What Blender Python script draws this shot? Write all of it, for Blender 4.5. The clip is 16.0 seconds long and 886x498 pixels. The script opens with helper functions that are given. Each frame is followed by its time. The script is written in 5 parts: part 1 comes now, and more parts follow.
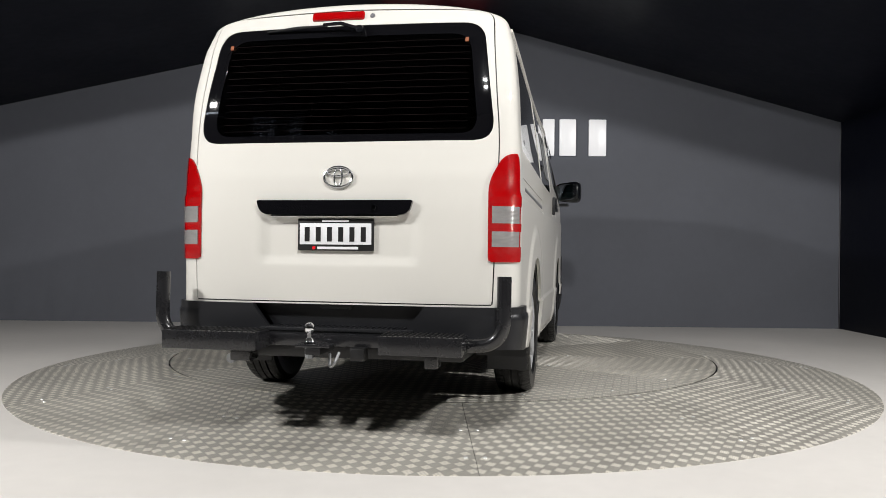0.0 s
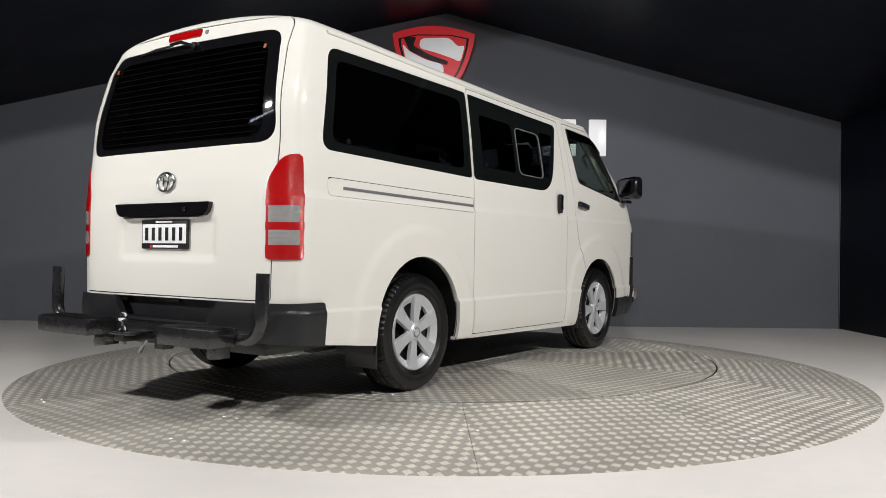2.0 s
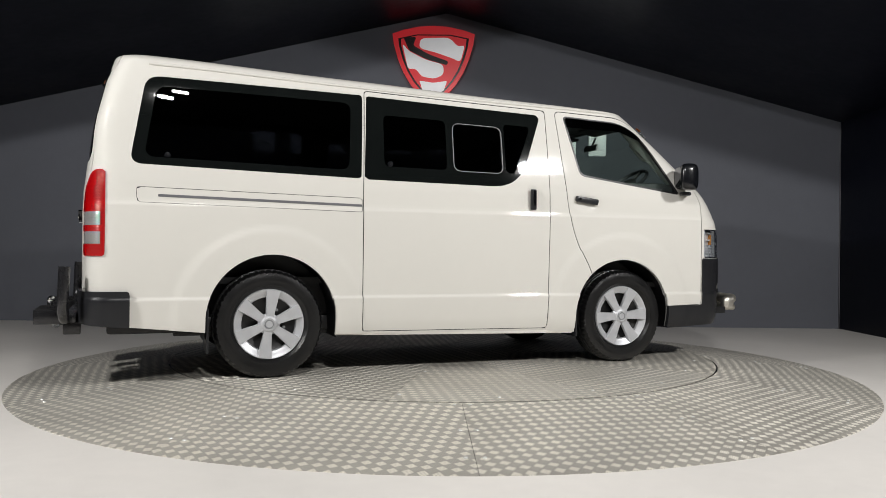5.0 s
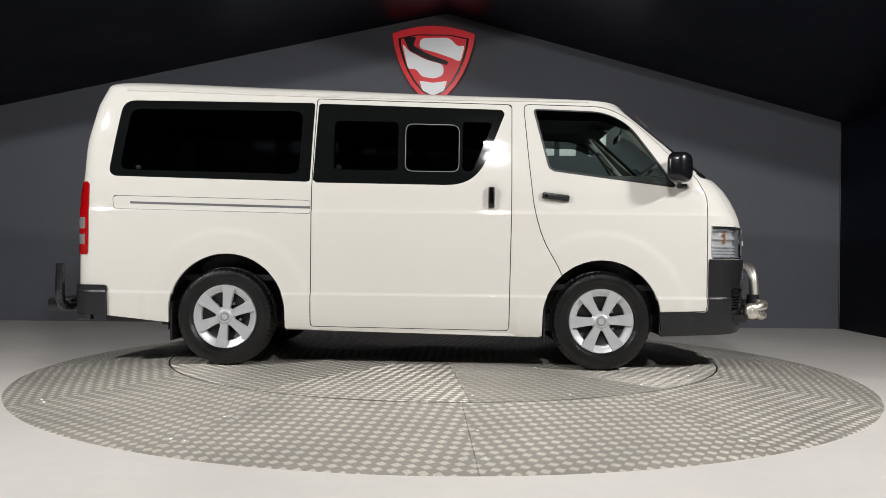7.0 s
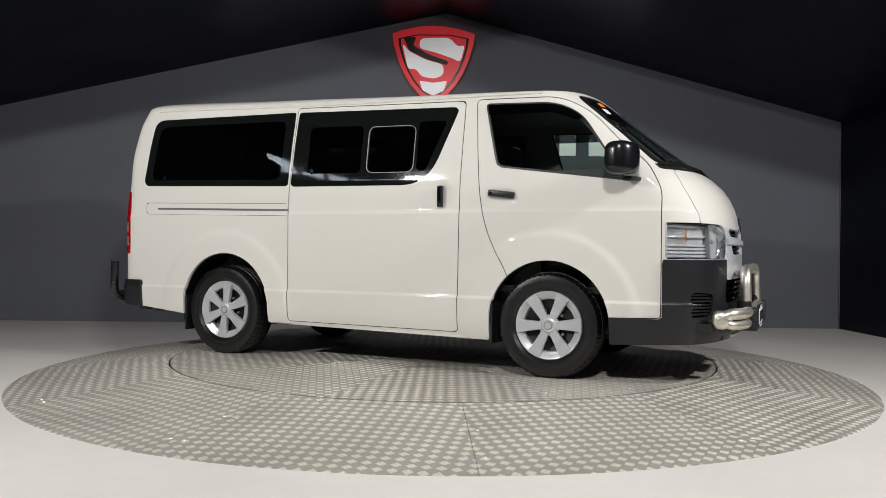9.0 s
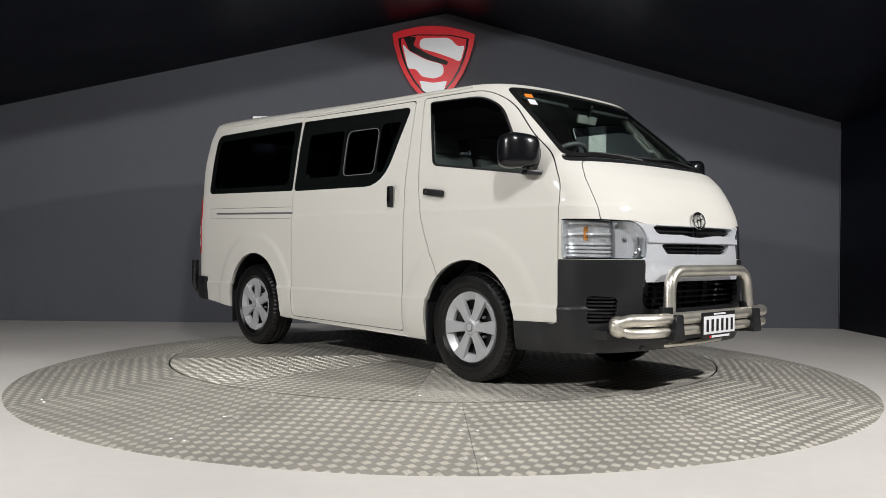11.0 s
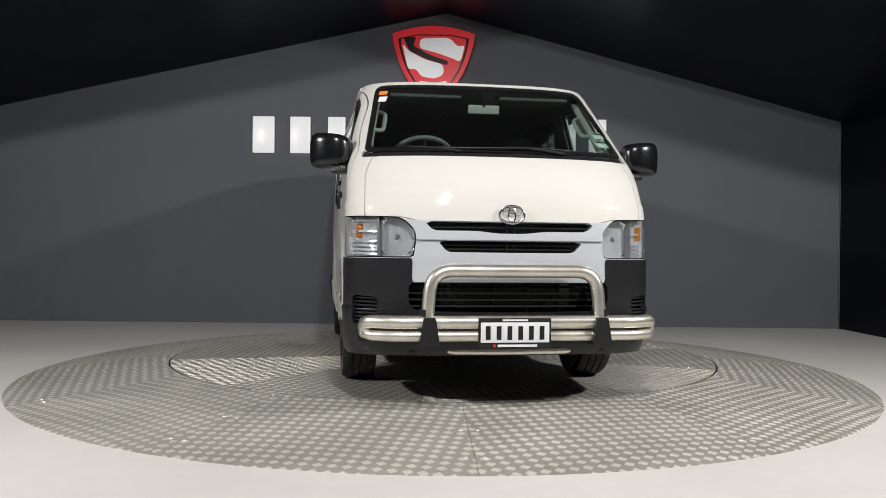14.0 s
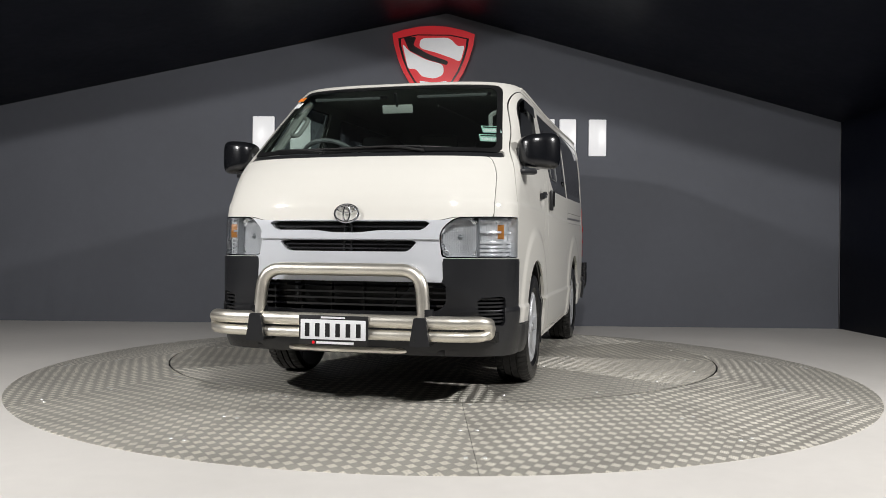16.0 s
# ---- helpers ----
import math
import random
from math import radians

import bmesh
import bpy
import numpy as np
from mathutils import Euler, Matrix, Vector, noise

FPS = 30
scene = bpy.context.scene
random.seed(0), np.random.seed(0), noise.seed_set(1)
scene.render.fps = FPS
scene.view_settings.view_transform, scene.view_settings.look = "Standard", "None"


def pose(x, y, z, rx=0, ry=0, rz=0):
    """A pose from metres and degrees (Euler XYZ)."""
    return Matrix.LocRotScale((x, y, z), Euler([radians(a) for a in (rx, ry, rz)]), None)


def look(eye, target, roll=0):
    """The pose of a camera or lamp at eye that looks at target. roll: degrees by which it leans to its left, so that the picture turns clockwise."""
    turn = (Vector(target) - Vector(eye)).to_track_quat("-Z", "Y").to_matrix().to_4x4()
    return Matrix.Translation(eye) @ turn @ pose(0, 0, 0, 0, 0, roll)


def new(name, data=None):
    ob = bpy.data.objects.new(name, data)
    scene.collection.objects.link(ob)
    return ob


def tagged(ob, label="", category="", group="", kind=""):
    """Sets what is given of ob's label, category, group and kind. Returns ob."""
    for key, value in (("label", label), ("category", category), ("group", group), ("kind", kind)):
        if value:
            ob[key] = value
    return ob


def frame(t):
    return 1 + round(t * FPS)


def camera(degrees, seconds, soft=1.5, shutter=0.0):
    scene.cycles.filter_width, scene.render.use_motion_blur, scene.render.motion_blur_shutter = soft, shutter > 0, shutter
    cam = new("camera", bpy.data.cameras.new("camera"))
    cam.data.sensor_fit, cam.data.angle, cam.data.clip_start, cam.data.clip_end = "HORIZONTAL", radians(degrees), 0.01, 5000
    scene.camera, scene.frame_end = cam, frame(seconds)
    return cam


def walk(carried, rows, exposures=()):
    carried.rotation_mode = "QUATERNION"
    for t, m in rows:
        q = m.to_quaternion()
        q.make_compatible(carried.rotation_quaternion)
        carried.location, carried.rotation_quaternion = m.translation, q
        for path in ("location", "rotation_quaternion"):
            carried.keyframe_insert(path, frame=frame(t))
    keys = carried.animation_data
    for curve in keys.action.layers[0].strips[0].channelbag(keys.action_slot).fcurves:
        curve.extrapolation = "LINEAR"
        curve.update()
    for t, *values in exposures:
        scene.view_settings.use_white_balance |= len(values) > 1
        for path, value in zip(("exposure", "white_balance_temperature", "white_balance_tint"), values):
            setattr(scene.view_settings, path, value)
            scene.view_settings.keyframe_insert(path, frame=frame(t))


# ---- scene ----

# ---------------------------------------------------------------- camera
cam = camera(57.24, 16.0, soft=0.85)
EYE = (0.0, -6.324, 0.805)
CAM = pose(*EYE, 90.08, 0, 0.08) @ pose(0, 0, 0, 0, 0, 0.58)
walk(cam, [(0.0, CAM), (16.0, CAM)],
     exposures=[(0.0, 0.12), (1.5, 0.08), (3.0, 0.0), (4.2, -0.06), (6.5, -0.10), (9.0, -0.07), (11.5, 0.0), (12.5, 0.06), (14.0, 0.04), (16.0, 0.08)])

FLOOR_Z = -0.115          # show-room floor; z = 0 is the top of the turntable
WALL_Y = 3.71
RIGHT_X, LEFT_X, BACK_Y = 4.88, -5.9, -14.0
RIDGE_Z, EAVE_R, EAVE_L = 3.73, 2.43, 2.45
R_IN, R_OUT = 2.014, 3.019

# ---------------------------------------------------------------- light
world = bpy.data.worlds.new("world")
scene.world = world
world.use_nodes = True
world.node_tree.nodes["Background"].inputs[0].default_value = (0.5, 0.55, 0.65, 1)
world.node_tree.nodes["Background"].inputs[1].default_value = 0.02


def flood(x, y, z, target, power, size, wide, colour=(1.0, 0.982, 0.966)):
    d = bpy.data.lights.new("floodlight_lamp", "AREA")
    d.energy, d.color, d.shape = power, colour, "RECTANGLE"
    d.size, d.size_y = size, wide
    ob = new("floodlight_lamp", d)
    ob.matrix_world = look((x, y, z), target)
    return ob


# x, y, z, watts, length and width of the panel
LAMPS = [(-4.6, -4.3, 3.30, 202, 0.50, 0.17), (0.33, -5.2, 3.8, 64, 0.20, 0.06), (0.37, -5.72, 3.82, 64, 0.20, 0.06), (4.4, -3.5, 3.35, 198, 0.50, 0.17)]
for lx, ly, lz, watts, long, wide in LAMPS:
    flood(lx, ly, lz - 0.03, (lx * 0.15, 0.2, 0.5), watts, long, wide)



# ---------------------------------------------------------------- materials
def material(name, colour, rough=0.5, metal=0.0, noise_scale=0.0, vary=0.1, bump=0.0, bump_scale=60.0, coat=0.0, spec=0.5, coat_rough=0.02):
    m = bpy.data.materials.new(name)
    m.use_nodes = True
    nt = m.node_tree
    b = nt.nodes["Principled BSDF"]
    b.inputs["Base Color"].default_value = (*colour, 1)
    b.inputs["Roughness"].default_value = rough
    b.inputs["Metallic"].default_value = metal
    b.inputs["Coat Weight"].default_value = coat
    b.inputs["Coat Roughness"].default_value = coat_rough
    b.inputs["Specular IOR Level"].default_value = spec
    if noise_scale:
        tc = nt.nodes.new("ShaderNodeTexCoord")
        n1 = nt.nodes.new("ShaderNodeTexNoise")
        n1.inputs["Scale"].default_value, n1.inputs["Detail"].default_value = noise_scale, 6
        n2 = nt.nodes.new("ShaderNodeTexNoise")
        n2.inputs["Scale"].default_value, n2.inputs["Detail"].default_value = noise_scale * 14, 4
        mix = nt.nodes.new("ShaderNodeMath")
        mix.operation = "MULTIPLY_ADD"
        mix.inputs[1].default_value = 0.35
        nt.links.new(tc.outputs["Object"], n1.inputs["Vector"])
        nt.links.new(tc.outputs["Object"], n2.inputs["Vector"])
        nt.links.new(n2.outputs["Fac"], mix.inputs[0])
        nt.links.new(n1.outputs["Fac"], mix.inputs[2])
        ramp = nt.nodes.new("ShaderNodeMapRange")
        ramp.inputs["From Min"].default_value, ramp.inputs["From Max"].default_value = 0.4, 0.95
        ramp.inputs["To Min"].default_value, ramp.inputs["To Max"].default_value = 1 - vary, 1 + vary
        nt.links.new(mix.outputs[0], ramp.inputs["Value"])
        mul = nt.nodes.new("ShaderNodeVectorMath")
        mul.operation = "SCALE"
        mul.inputs[0].default_value = colour
        nt.links.new(ramp.outputs[0], mul.inputs["Scale"])
        nt.links.new(mul.outputs[0], b.inputs["Base Color"])
        r2 = nt.nodes.new("ShaderNodeMath")
        r2.operation = "MULTIPLY"
        r2.inputs[1].default_value = rough
        nt.links.new(ramp.outputs[0], r2.inputs[0])
        nt.links.new(r2.outputs[0], b.inputs["Roughness"])
    if bump:
        tc = nt.nodes.new("ShaderNodeTexCoord")
        n3 = nt.nodes.new("ShaderNodeTexNoise")
        n3.inputs["Scale"].default_value, n3.inputs["Detail"].default_value = bump_scale, 5
        bp = nt.nodes.new("ShaderNodeBump")
        bp.inputs["Strength"].default_value, bp.inputs["Distance"].default_value = bump, 0.004
        nt.links.new(tc.outputs["Object"], n3.inputs["Vector"])
        nt.links.new(n3.outputs["Fac"], bp.inputs["Height"])
        nt.links.new(bp.outputs["Normal"], b.inputs["Normal"])
    return m


def glass(name, colour, rough=0.0, alpha_mix=0.25):
    """Thin glazing: a tinted clear layer under a mirror-like gloss."""
    m = bpy.data.materials.new(name)
    m.use_nodes = True
    nt = m.node_tree
    nt.nodes.clear()
    out = nt.nodes.new("ShaderNodeOutputMaterial")
    tr = nt.nodes.new("ShaderNodeBsdfTransparent")
    tr.inputs[0].default_value = (*colour, 1)
    gl = nt.nodes.new("ShaderNodeBsdfGlossy")
    gl.inputs["Roughness"].default_value = rough
    lw = nt.nodes.new("ShaderNodeLayerWeight")
    pw = nt.nodes.new("ShaderNodeMath")
    pw.operation, pw.inputs[1].default_value = "POWER", 5.0
    fr = nt.nodes.new("ShaderNodeMath")
    fr.operation, fr.inputs[1].default_value, fr.inputs[2].default_value = "MULTIPLY_ADD", 0.9, 0.05
    nt.links.new(lw.outputs["Facing"], pw.inputs[0])
    nt.links.new(pw.outputs[0], fr.inputs[0])
    mx = nt.nodes.new("ShaderNodeMixShader")
    nt.links.new(fr.outputs[0], mx.inputs[0])
    nt.links.new(tr.outputs[0], mx.inputs[1])
    nt.links.new(gl.outputs[0], mx.inputs[2])
    nt.links.new(mx.outputs[0], out.inputs[0])
    return m


WHITE = material("white_van_paint", (0.64, 0.626, 0.583), 0.6, coat=0.7, noise_scale=1.3, vary=0.012, spec=0.2, coat_rough=0.05)
SILVER = material("silver_grille_paint", (0.62, 0.64, 0.68), 0.3, metal=0.25, coat=0.4, noise_scale=3, vary=0.02)
PLASTIC = material("dark_grey_plastic", (0.014, 0.0145, 0.0165), 0.33, spec=0.36, noise_scale=6, vary=0.15, bump=0.15, bump_scale=900)
PRINTED = material("printed_black", (0.0055, 0.0068, 0.0066), 0.04, noise_scale=8, vary=0.1)
BLACK = material("black_trim", (0.005, 0.005, 0.0055), 0.45, noise_scale=8, vary=0.2)
GLOSS_BLACK = material("gloss_black", (0.004, 0.004, 0.005), 0.04, coat=0.0, noise_scale=5, vary=0.1)
RUBBER = material("tyre_rubber", (0.0035, 0.0035, 0.0038), 0.34, spec=0.45, noise_scale=9, vary=0.25, bump=0.25, bump_scale=250)
HUBCAP = material("silver_hubcap", (0.50, 0.51, 0.53), 0.38, metal=0.35, noise_scale=10, vary=0.08)
STEEL = material("stainless_steel", (0.66, 0.63, 0.565), 0.40, metal=0.95, noise_scale=7, vary=0.12)
CHROME = material("chrome", (0.75, 0.76, 0.78), 0.08, metal=1.0, noise_scale=6, vary=0.05)
# the dark hall's reflection is put into the mirror glass colour
DARK_MIRROR = material("dark_reflection_mirror", (0.10, 0.105, 0.12), 0.04, metal=1.0, noise_scale=6, vary=0.05)
DARK_GLASS = glass("privacy_glass", (0.26, 0.27, 0.29))
CLEAR_GLASS = glass("clear_glass", (0.86, 0.91, 0.885))
FLOOR_MAT = material("painted_concrete", (0.70, 0.675, 0.64), 0.45, noise_scale=0.7, vary=0.07, bump=0.06, bump_scale=25)
WALL_MAT = material("charcoal_fabric_wall", (0.109, 0.115, 0.135), 0.8, noise_scale=0.8, vary=0.12, bump=0.1, bump_scale=14)
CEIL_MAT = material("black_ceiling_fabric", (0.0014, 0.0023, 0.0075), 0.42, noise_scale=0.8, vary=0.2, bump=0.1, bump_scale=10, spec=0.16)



def tread_plate(name, hand, brushed, glint_gain, cell=0.046):
    """Aluminium checker plate: groups of five raised bars that change direction from cell to cell."""
    m = material(name, (0.69, 0.66, 0.59), 0.52, metal=0.48, noise_scale=1.6, vary=0.14)
    nt = m.node_tree
    bsdf = nt.nodes["Principled BSDF"]

    def op(kind, a, b=None, c=None):
        n = nt.nodes.new("ShaderNodeMath")
        n.operation = kind
        for i, v in enumerate((a, b, c)):
            if v is None:
                continue
            if isinstance(v, (int, float)):
                n.inputs[i].default_value = v
            else:
                nt.links.new(v, n.inputs[i])
        return n.outputs[0]

    tc = nt.nodes.new("ShaderNodeTexCoord")
    mp = nt.nodes.new("ShaderNodeMapping")
    mp.inputs["Rotation"].default_value = (0, 0, radians(45))
    mp.inputs["Scale"].default_value = (1 / cell,) * 3
    nt.links.new(tc.outputs["Object"], mp.inputs["Vector"])
    sp = nt.nodes.new("ShaderNodeSeparateXYZ")
    nt.links.new(mp.outputs[0], sp.inputs[0])
    u, v = sp.outputs[0], sp.outputs[1]
    odd = op("MODULO", op("ADD", op("ADD", op("FLOOR", u), op("FLOOR", v)), 4000.0), 2.0)
    fu, fv = op("FRACT", u), op("FRACT", v)

    def bars(along, across):
        a = op("ABSOLUTE", op("SUBTRACT", op("FRACT", op("MULTIPLY", across, 5.0)), 0.5))
        ridge = op("SMOOTH_MIN", op("MULTIPLY", op("SUBTRACT", 0.36, a), 6.0), 1.0, 0.1)
        ends = op("MULTIPLY", op("SUBTRACT", 0.46, op("ABSOLUTE", op("SUBTRACT", along, 0.5))), 12.0)
        return op("MAXIMUM", op("MINIMUM", ridge, op("MINIMUM", ends, 1.0)), 0.0)

    mix = nt.nodes.new("ShaderNodeMix")
    nt.links.new(odd, mix.inputs[0])
    nt.links.new(bars(fu, fv), mix.inputs[2])
    nt.links.new(bars(fv, fu), mix.inputs[3])
    bp = nt.nodes.new("ShaderNodeBump")
    bp.inputs["Strength"].default_value, bp.inputs["Distance"].default_value = 0.45, 0.0018
    nt.links.new(mix.outputs[0], bp.inputs["Height"])
    nt.links.new(bp.outputs["Normal"], bsdf.inputs["Normal"])
    # light scatters across the bars of each cell
    bsdf.inputs["Anisotropic"].default_value = brushed
    turn = nt.nodes.new("ShaderNodeMix")
    turn.data_type = "VECTOR"
    nt.links.new(odd, turn.inputs[0])
    turn.inputs[4].default_value = (0.7071, 0.7071 * hand, 0)
    turn.inputs[5].default_value = (-0.7071, 0.7071 * hand, 0)
    vt = nt.nodes.new("ShaderNodeVectorTransform")
    vt.vector_type, vt.convert_from, vt.convert_to = "VECTOR", "OBJECT", "WORLD"
    nt.links.new(turn.outputs[1], vt.inputs[0])
    nt.links.new(vt.outputs[0], bsdf.inputs["Tangent"])
    # polished bar tops over duller ground; one bar direction's glint put into the colour
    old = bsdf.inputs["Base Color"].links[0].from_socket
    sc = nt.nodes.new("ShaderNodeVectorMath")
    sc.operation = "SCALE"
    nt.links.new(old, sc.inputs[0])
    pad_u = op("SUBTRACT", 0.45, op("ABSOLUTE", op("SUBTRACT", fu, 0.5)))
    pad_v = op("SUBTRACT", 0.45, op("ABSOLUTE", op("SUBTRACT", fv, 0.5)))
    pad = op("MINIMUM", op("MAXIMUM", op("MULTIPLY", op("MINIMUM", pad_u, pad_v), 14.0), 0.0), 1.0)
    glint = op("MULTIPLY", op("MULTIPLY", pad, op("SUBTRACT", 1.0, odd)), op("MULTIPLY_ADD", mix.outputs[0], 0.4, 0.6))
    shine = op("MULTIPLY_ADD", glint, glint_gain, op("MULTIPLY_ADD", mix.outputs[0], 0.08, 0.62))
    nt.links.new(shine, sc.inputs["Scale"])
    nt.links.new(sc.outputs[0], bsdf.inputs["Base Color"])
    return m


def ribbed(name, colour, rough, metal, pitch, axis=2, coat=0.4):
    """Moulded lens plastic with fine parallel ribs."""
    m = material(name, colour, rough, metal=metal, coat=coat, noise_scale=15, vary=0.12)
    nt = m.node_tree
    tc = nt.nodes.new("ShaderNodeTexCoord")
    w = nt.nodes.new("ShaderNodeTexWave")
    w.bands_direction = "XYZ"[axis]
    w.inputs["Scale"].default_value = 0.314 / pitch
    bp = nt.nodes.new("ShaderNodeBump")
    bp.inputs["Strength"].default_value, bp.inputs["Distance"].default_value = 0.35, 0.002
    nt.links.new(tc.outputs["Object"], w.inputs["Vector"])
    nt.links.new(w.outputs["Fac"], bp.inputs["Height"])
    nt.links.new(bp.outputs["Normal"], nt.nodes["Principled BSDF"].inputs["Normal"])
    return m


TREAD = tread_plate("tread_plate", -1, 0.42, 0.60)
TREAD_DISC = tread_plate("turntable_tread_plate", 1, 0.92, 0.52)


REFLECTOR = ribbed("fluted_reflector", (0.94, 0.945, 0.95), 0.10, 0.5, 0.011, 1)
DISH = material("bright_dish", (0.95, 0.955, 0.96), 0.06, metal=0.82, noise_scale=30, vary=0.04)
AMBER = ribbed("amber_lens", (0.50, 0.20, 0.04), 0.18, 0.0, 0.008, 2)
HEAD_RIB = ribbed("bright_stepped_reflector", (0.88, 0.89, 0.90), 0.12, 0.45, 0.006)
LENS_COVER = glass("lamp_cover", (0.93, 0.94, 0.95))
FABRIC = material("dark_seat_fabric", (0.08, 0.082, 0.085), 0.9, noise_scale=12, vary=0.25, bump=0.3, bump_scale=400)
DASH = material("grey_dashboard_plastic", (0.07, 0.071, 0.073), 0.6, noise_scale=8, vary=0.15, bump=0.15, bump_scale=500)
TRIM_GREY = material("light_grey_trim", (0.38, 0.38, 0.37), 0.6, noise_scale=8, vary=0.06)
PLATE_WHITE = material("plate_white", (0.75, 0.76, 0.78), 0.35, noise_scale=20, vary=0.05)
STICKER_ORANGE = material("orange_sticker", (0.85, 0.22, 0.02), 0.5, noise_scale=40, vary=0.06)
TAB_ORANGE = material("dull_orange_tab", (0.22, 0.055, 0.01), 0.5, noise_scale=40, vary=0.06)
STICKER_GREEN = material("pale_green_sticker", (0.45, 0.68, 0.62), 0.5, noise_scale=40, vary=0.08)


def lit_sign(name, colour, strength):
    """Translucent acrylic of a sign that is lit from inside."""
    m = material(name, colour, 0.3, noise_scale=3, vary=0.06)
    b = m.node_tree.nodes["Principled BSDF"]
    b.inputs["Emission Color"].default_value = (*colour, 1)
    b.inputs["Emission Strength"].default_value = strength
    return m


SIGN_RED = lit_sign("lit_red_acrylic", (0.55, 0.008, 0.016), 0.38)
SIGN_WHITE = lit_sign("lit_white_acrylic", (0.78, 0.78, 0.79), 0.36)
BADGE = material("bright_badge", (0.55, 0.56, 0.58), 0.16, metal=1.0, noise_scale=20, vary=0.05)
SATIN = material("satin_black_steel", (0.012, 0.012, 0.0135), 0.27, coat=0.3, noise_scale=8, vary=0.15)
MIRROR_BLACK = material("satin_mirror_housing", (0.005, 0.0055, 0.007), 0.22, coat=0.0, noise_scale=8, vary=0.1)
SIGN_BLACK = material("gloss_black_sign", (0.02, 0.012, 0.013), 0.2, coat=0.4, noise_scale=3, vary=0.2)
SIGN_GREY = lit_sign("lit_silver_acrylic", (0.60, 0.60, 0.61), 0.45)
RED_LENS = ribbed("red_lens", (0.34, 0.001, 0.002), 0.08, 0.0, 0.0045, coat=0.25)
CLEAR_RIB = ribbed("clear_ribbed_lens", (0.36, 0.352, 0.345), 0.14, 0.45, 0.006)


# ---------------------------------------------------------------- mesh helpers
def link(name, V, F, mat, parent=None, label="", smooth=True, angle=35):
    me = bpy.data.meshes.new(name)
    me.from_pydata([tuple(map(float, v)) for v in V], [], [tuple(map(int, f)) for f in F])
    me.validate()
    me.materials.append(mat)
    if smooth:
        me.shade_smooth()
        me.set_sharp_from_angle(angle=radians(angle))
    ob = new(name, me)
    if parent:
        ob.parent = parent
    if label:
        tagged(ob, label)
    return ob


def part(name, bm, mat, parent=None, label="", smooth=True, angle=35):
    bmesh.ops.recalc_face_normals(bm, faces=bm.faces)
    me = bpy.data.meshes.new(name)
    bm.to_mesh(me)
    bm.free()
    me.materials.append(mat)
    if smooth:
        me.shade_smooth()
        me.set_sharp_from_angle(angle=radians(angle))
    ob = new(name, me)
    if parent:
        ob.parent = parent
    if label:
        tagged(ob, label)
    return ob


def box(cx, cy, cz, sx, sy, sz, bevel=0.0, m=None, bm=None, seg=2):
    bm = bm or bmesh.new()
    mat4 = Matrix.Translation((cx, cy, cz)) @ (m or Matrix()) @ Matrix.Diagonal((sx, sy, sz, 1))
    r = bmesh.ops.create_cube(bm, size=1.0, matrix=mat4)
    if bevel:
        edges = list({e for v in r["verts"] for e in v.link_edges})
        bmesh.ops.bevel(bm, geom=edges, offset=bevel, segments=seg, affect="EDGES", profile=0.6)
    return bm


def tube(points, radius, seg=16, bm=None, caps=True):
    """A round bar along a line of points."""
    bm = bm or bmesh.new()
    P = [Vector(p) for p in points]
    rings = []
    up = Vector((0, 0, 1))
    for i, p in enumerate(P):
        d = (P[min(i + 1, len(P) - 1)] - P[max(i - 1, 0)]).normalized()
        if i == 0:
            side = d.cross(up if abs(d.z) < 0.9 else Vector((0, 1, 0))).normalized()
        else:
            side = (side - d * side.dot(d)).normalized()
        top = side.cross(d)
        r = radius[i] if isinstance(radius, (list, tuple)) else radius
        rings.append([bm.verts.new(p + (side * math.cos(a) + top * math.sin(a)) * r) for a in [2 * math.pi * k / seg for k in range(seg)]])
    for a, b in zip(rings, rings[1:]):
        for k in range(seg):
            bm.faces.new((a[k], a[(k + 1) % seg], b[(k + 1) % seg], b[k]))
    if caps:
        bm.faces.new(rings[0][::-1])
        bm.faces.new(rings[-1])
    return bm


def bend(points, r, n=7):
    """Round the corners of a polyline with radius r."""
    P = [Vector(p) for p in points]
    out = [P[0]]
    for a, b, c in zip(P, P[1:], P[2:]):
        u, w = (a - b), (c - b)
        k = min(r, u.length * 0.49, w.length * 0.49)
        s, e = b + u.normalized() * k, b + w.normalized() * k
        for i in range(n + 1):
            t = i / n
            out.append(s * (1 - t) ** 2 + b * 2 * t * (1 - t) + e * t * t)
    out.append(P[-1])
    return out


def lathe(profile, seg=64, bm=None, axis="y"):
    """Turn a list of (radius, offset) round the y axis."""
    bm = bm or bmesh.new()
    rings = []
    for r, o in profile:
        rings.append([bm.verts.new((r * math.cos(2 * math.pi * k / seg), o, r * math.sin(2 * math.pi * k / seg))) for k in range(seg)])
    for a, b in zip(rings, rings[1:]):
        for k in range(seg):
            bm.faces.new((a[k], a[(k + 1) % seg], b[(k + 1) % seg], b[k]))
    return bm


def prism(outline, depth, m, bm=None):
    """A flat outline (list of 2D points) raised by depth, placed by m."""
    bm = bm or bmesh.new()
    a = [bm.verts.new(m @ Vector((x, y, 0))) for x, y in outline]
    b = [bm.verts.new(m @ Vector((x, y, depth))) for x, y in outline]
    n = len(outline)
    bm.faces.new(a[::-1])
    bm.faces.new(b)
    for i in range(n):
        bm.faces.new((a[i], a[(i + 1) % n], b[(i + 1) % n], b[i]))
    return bm


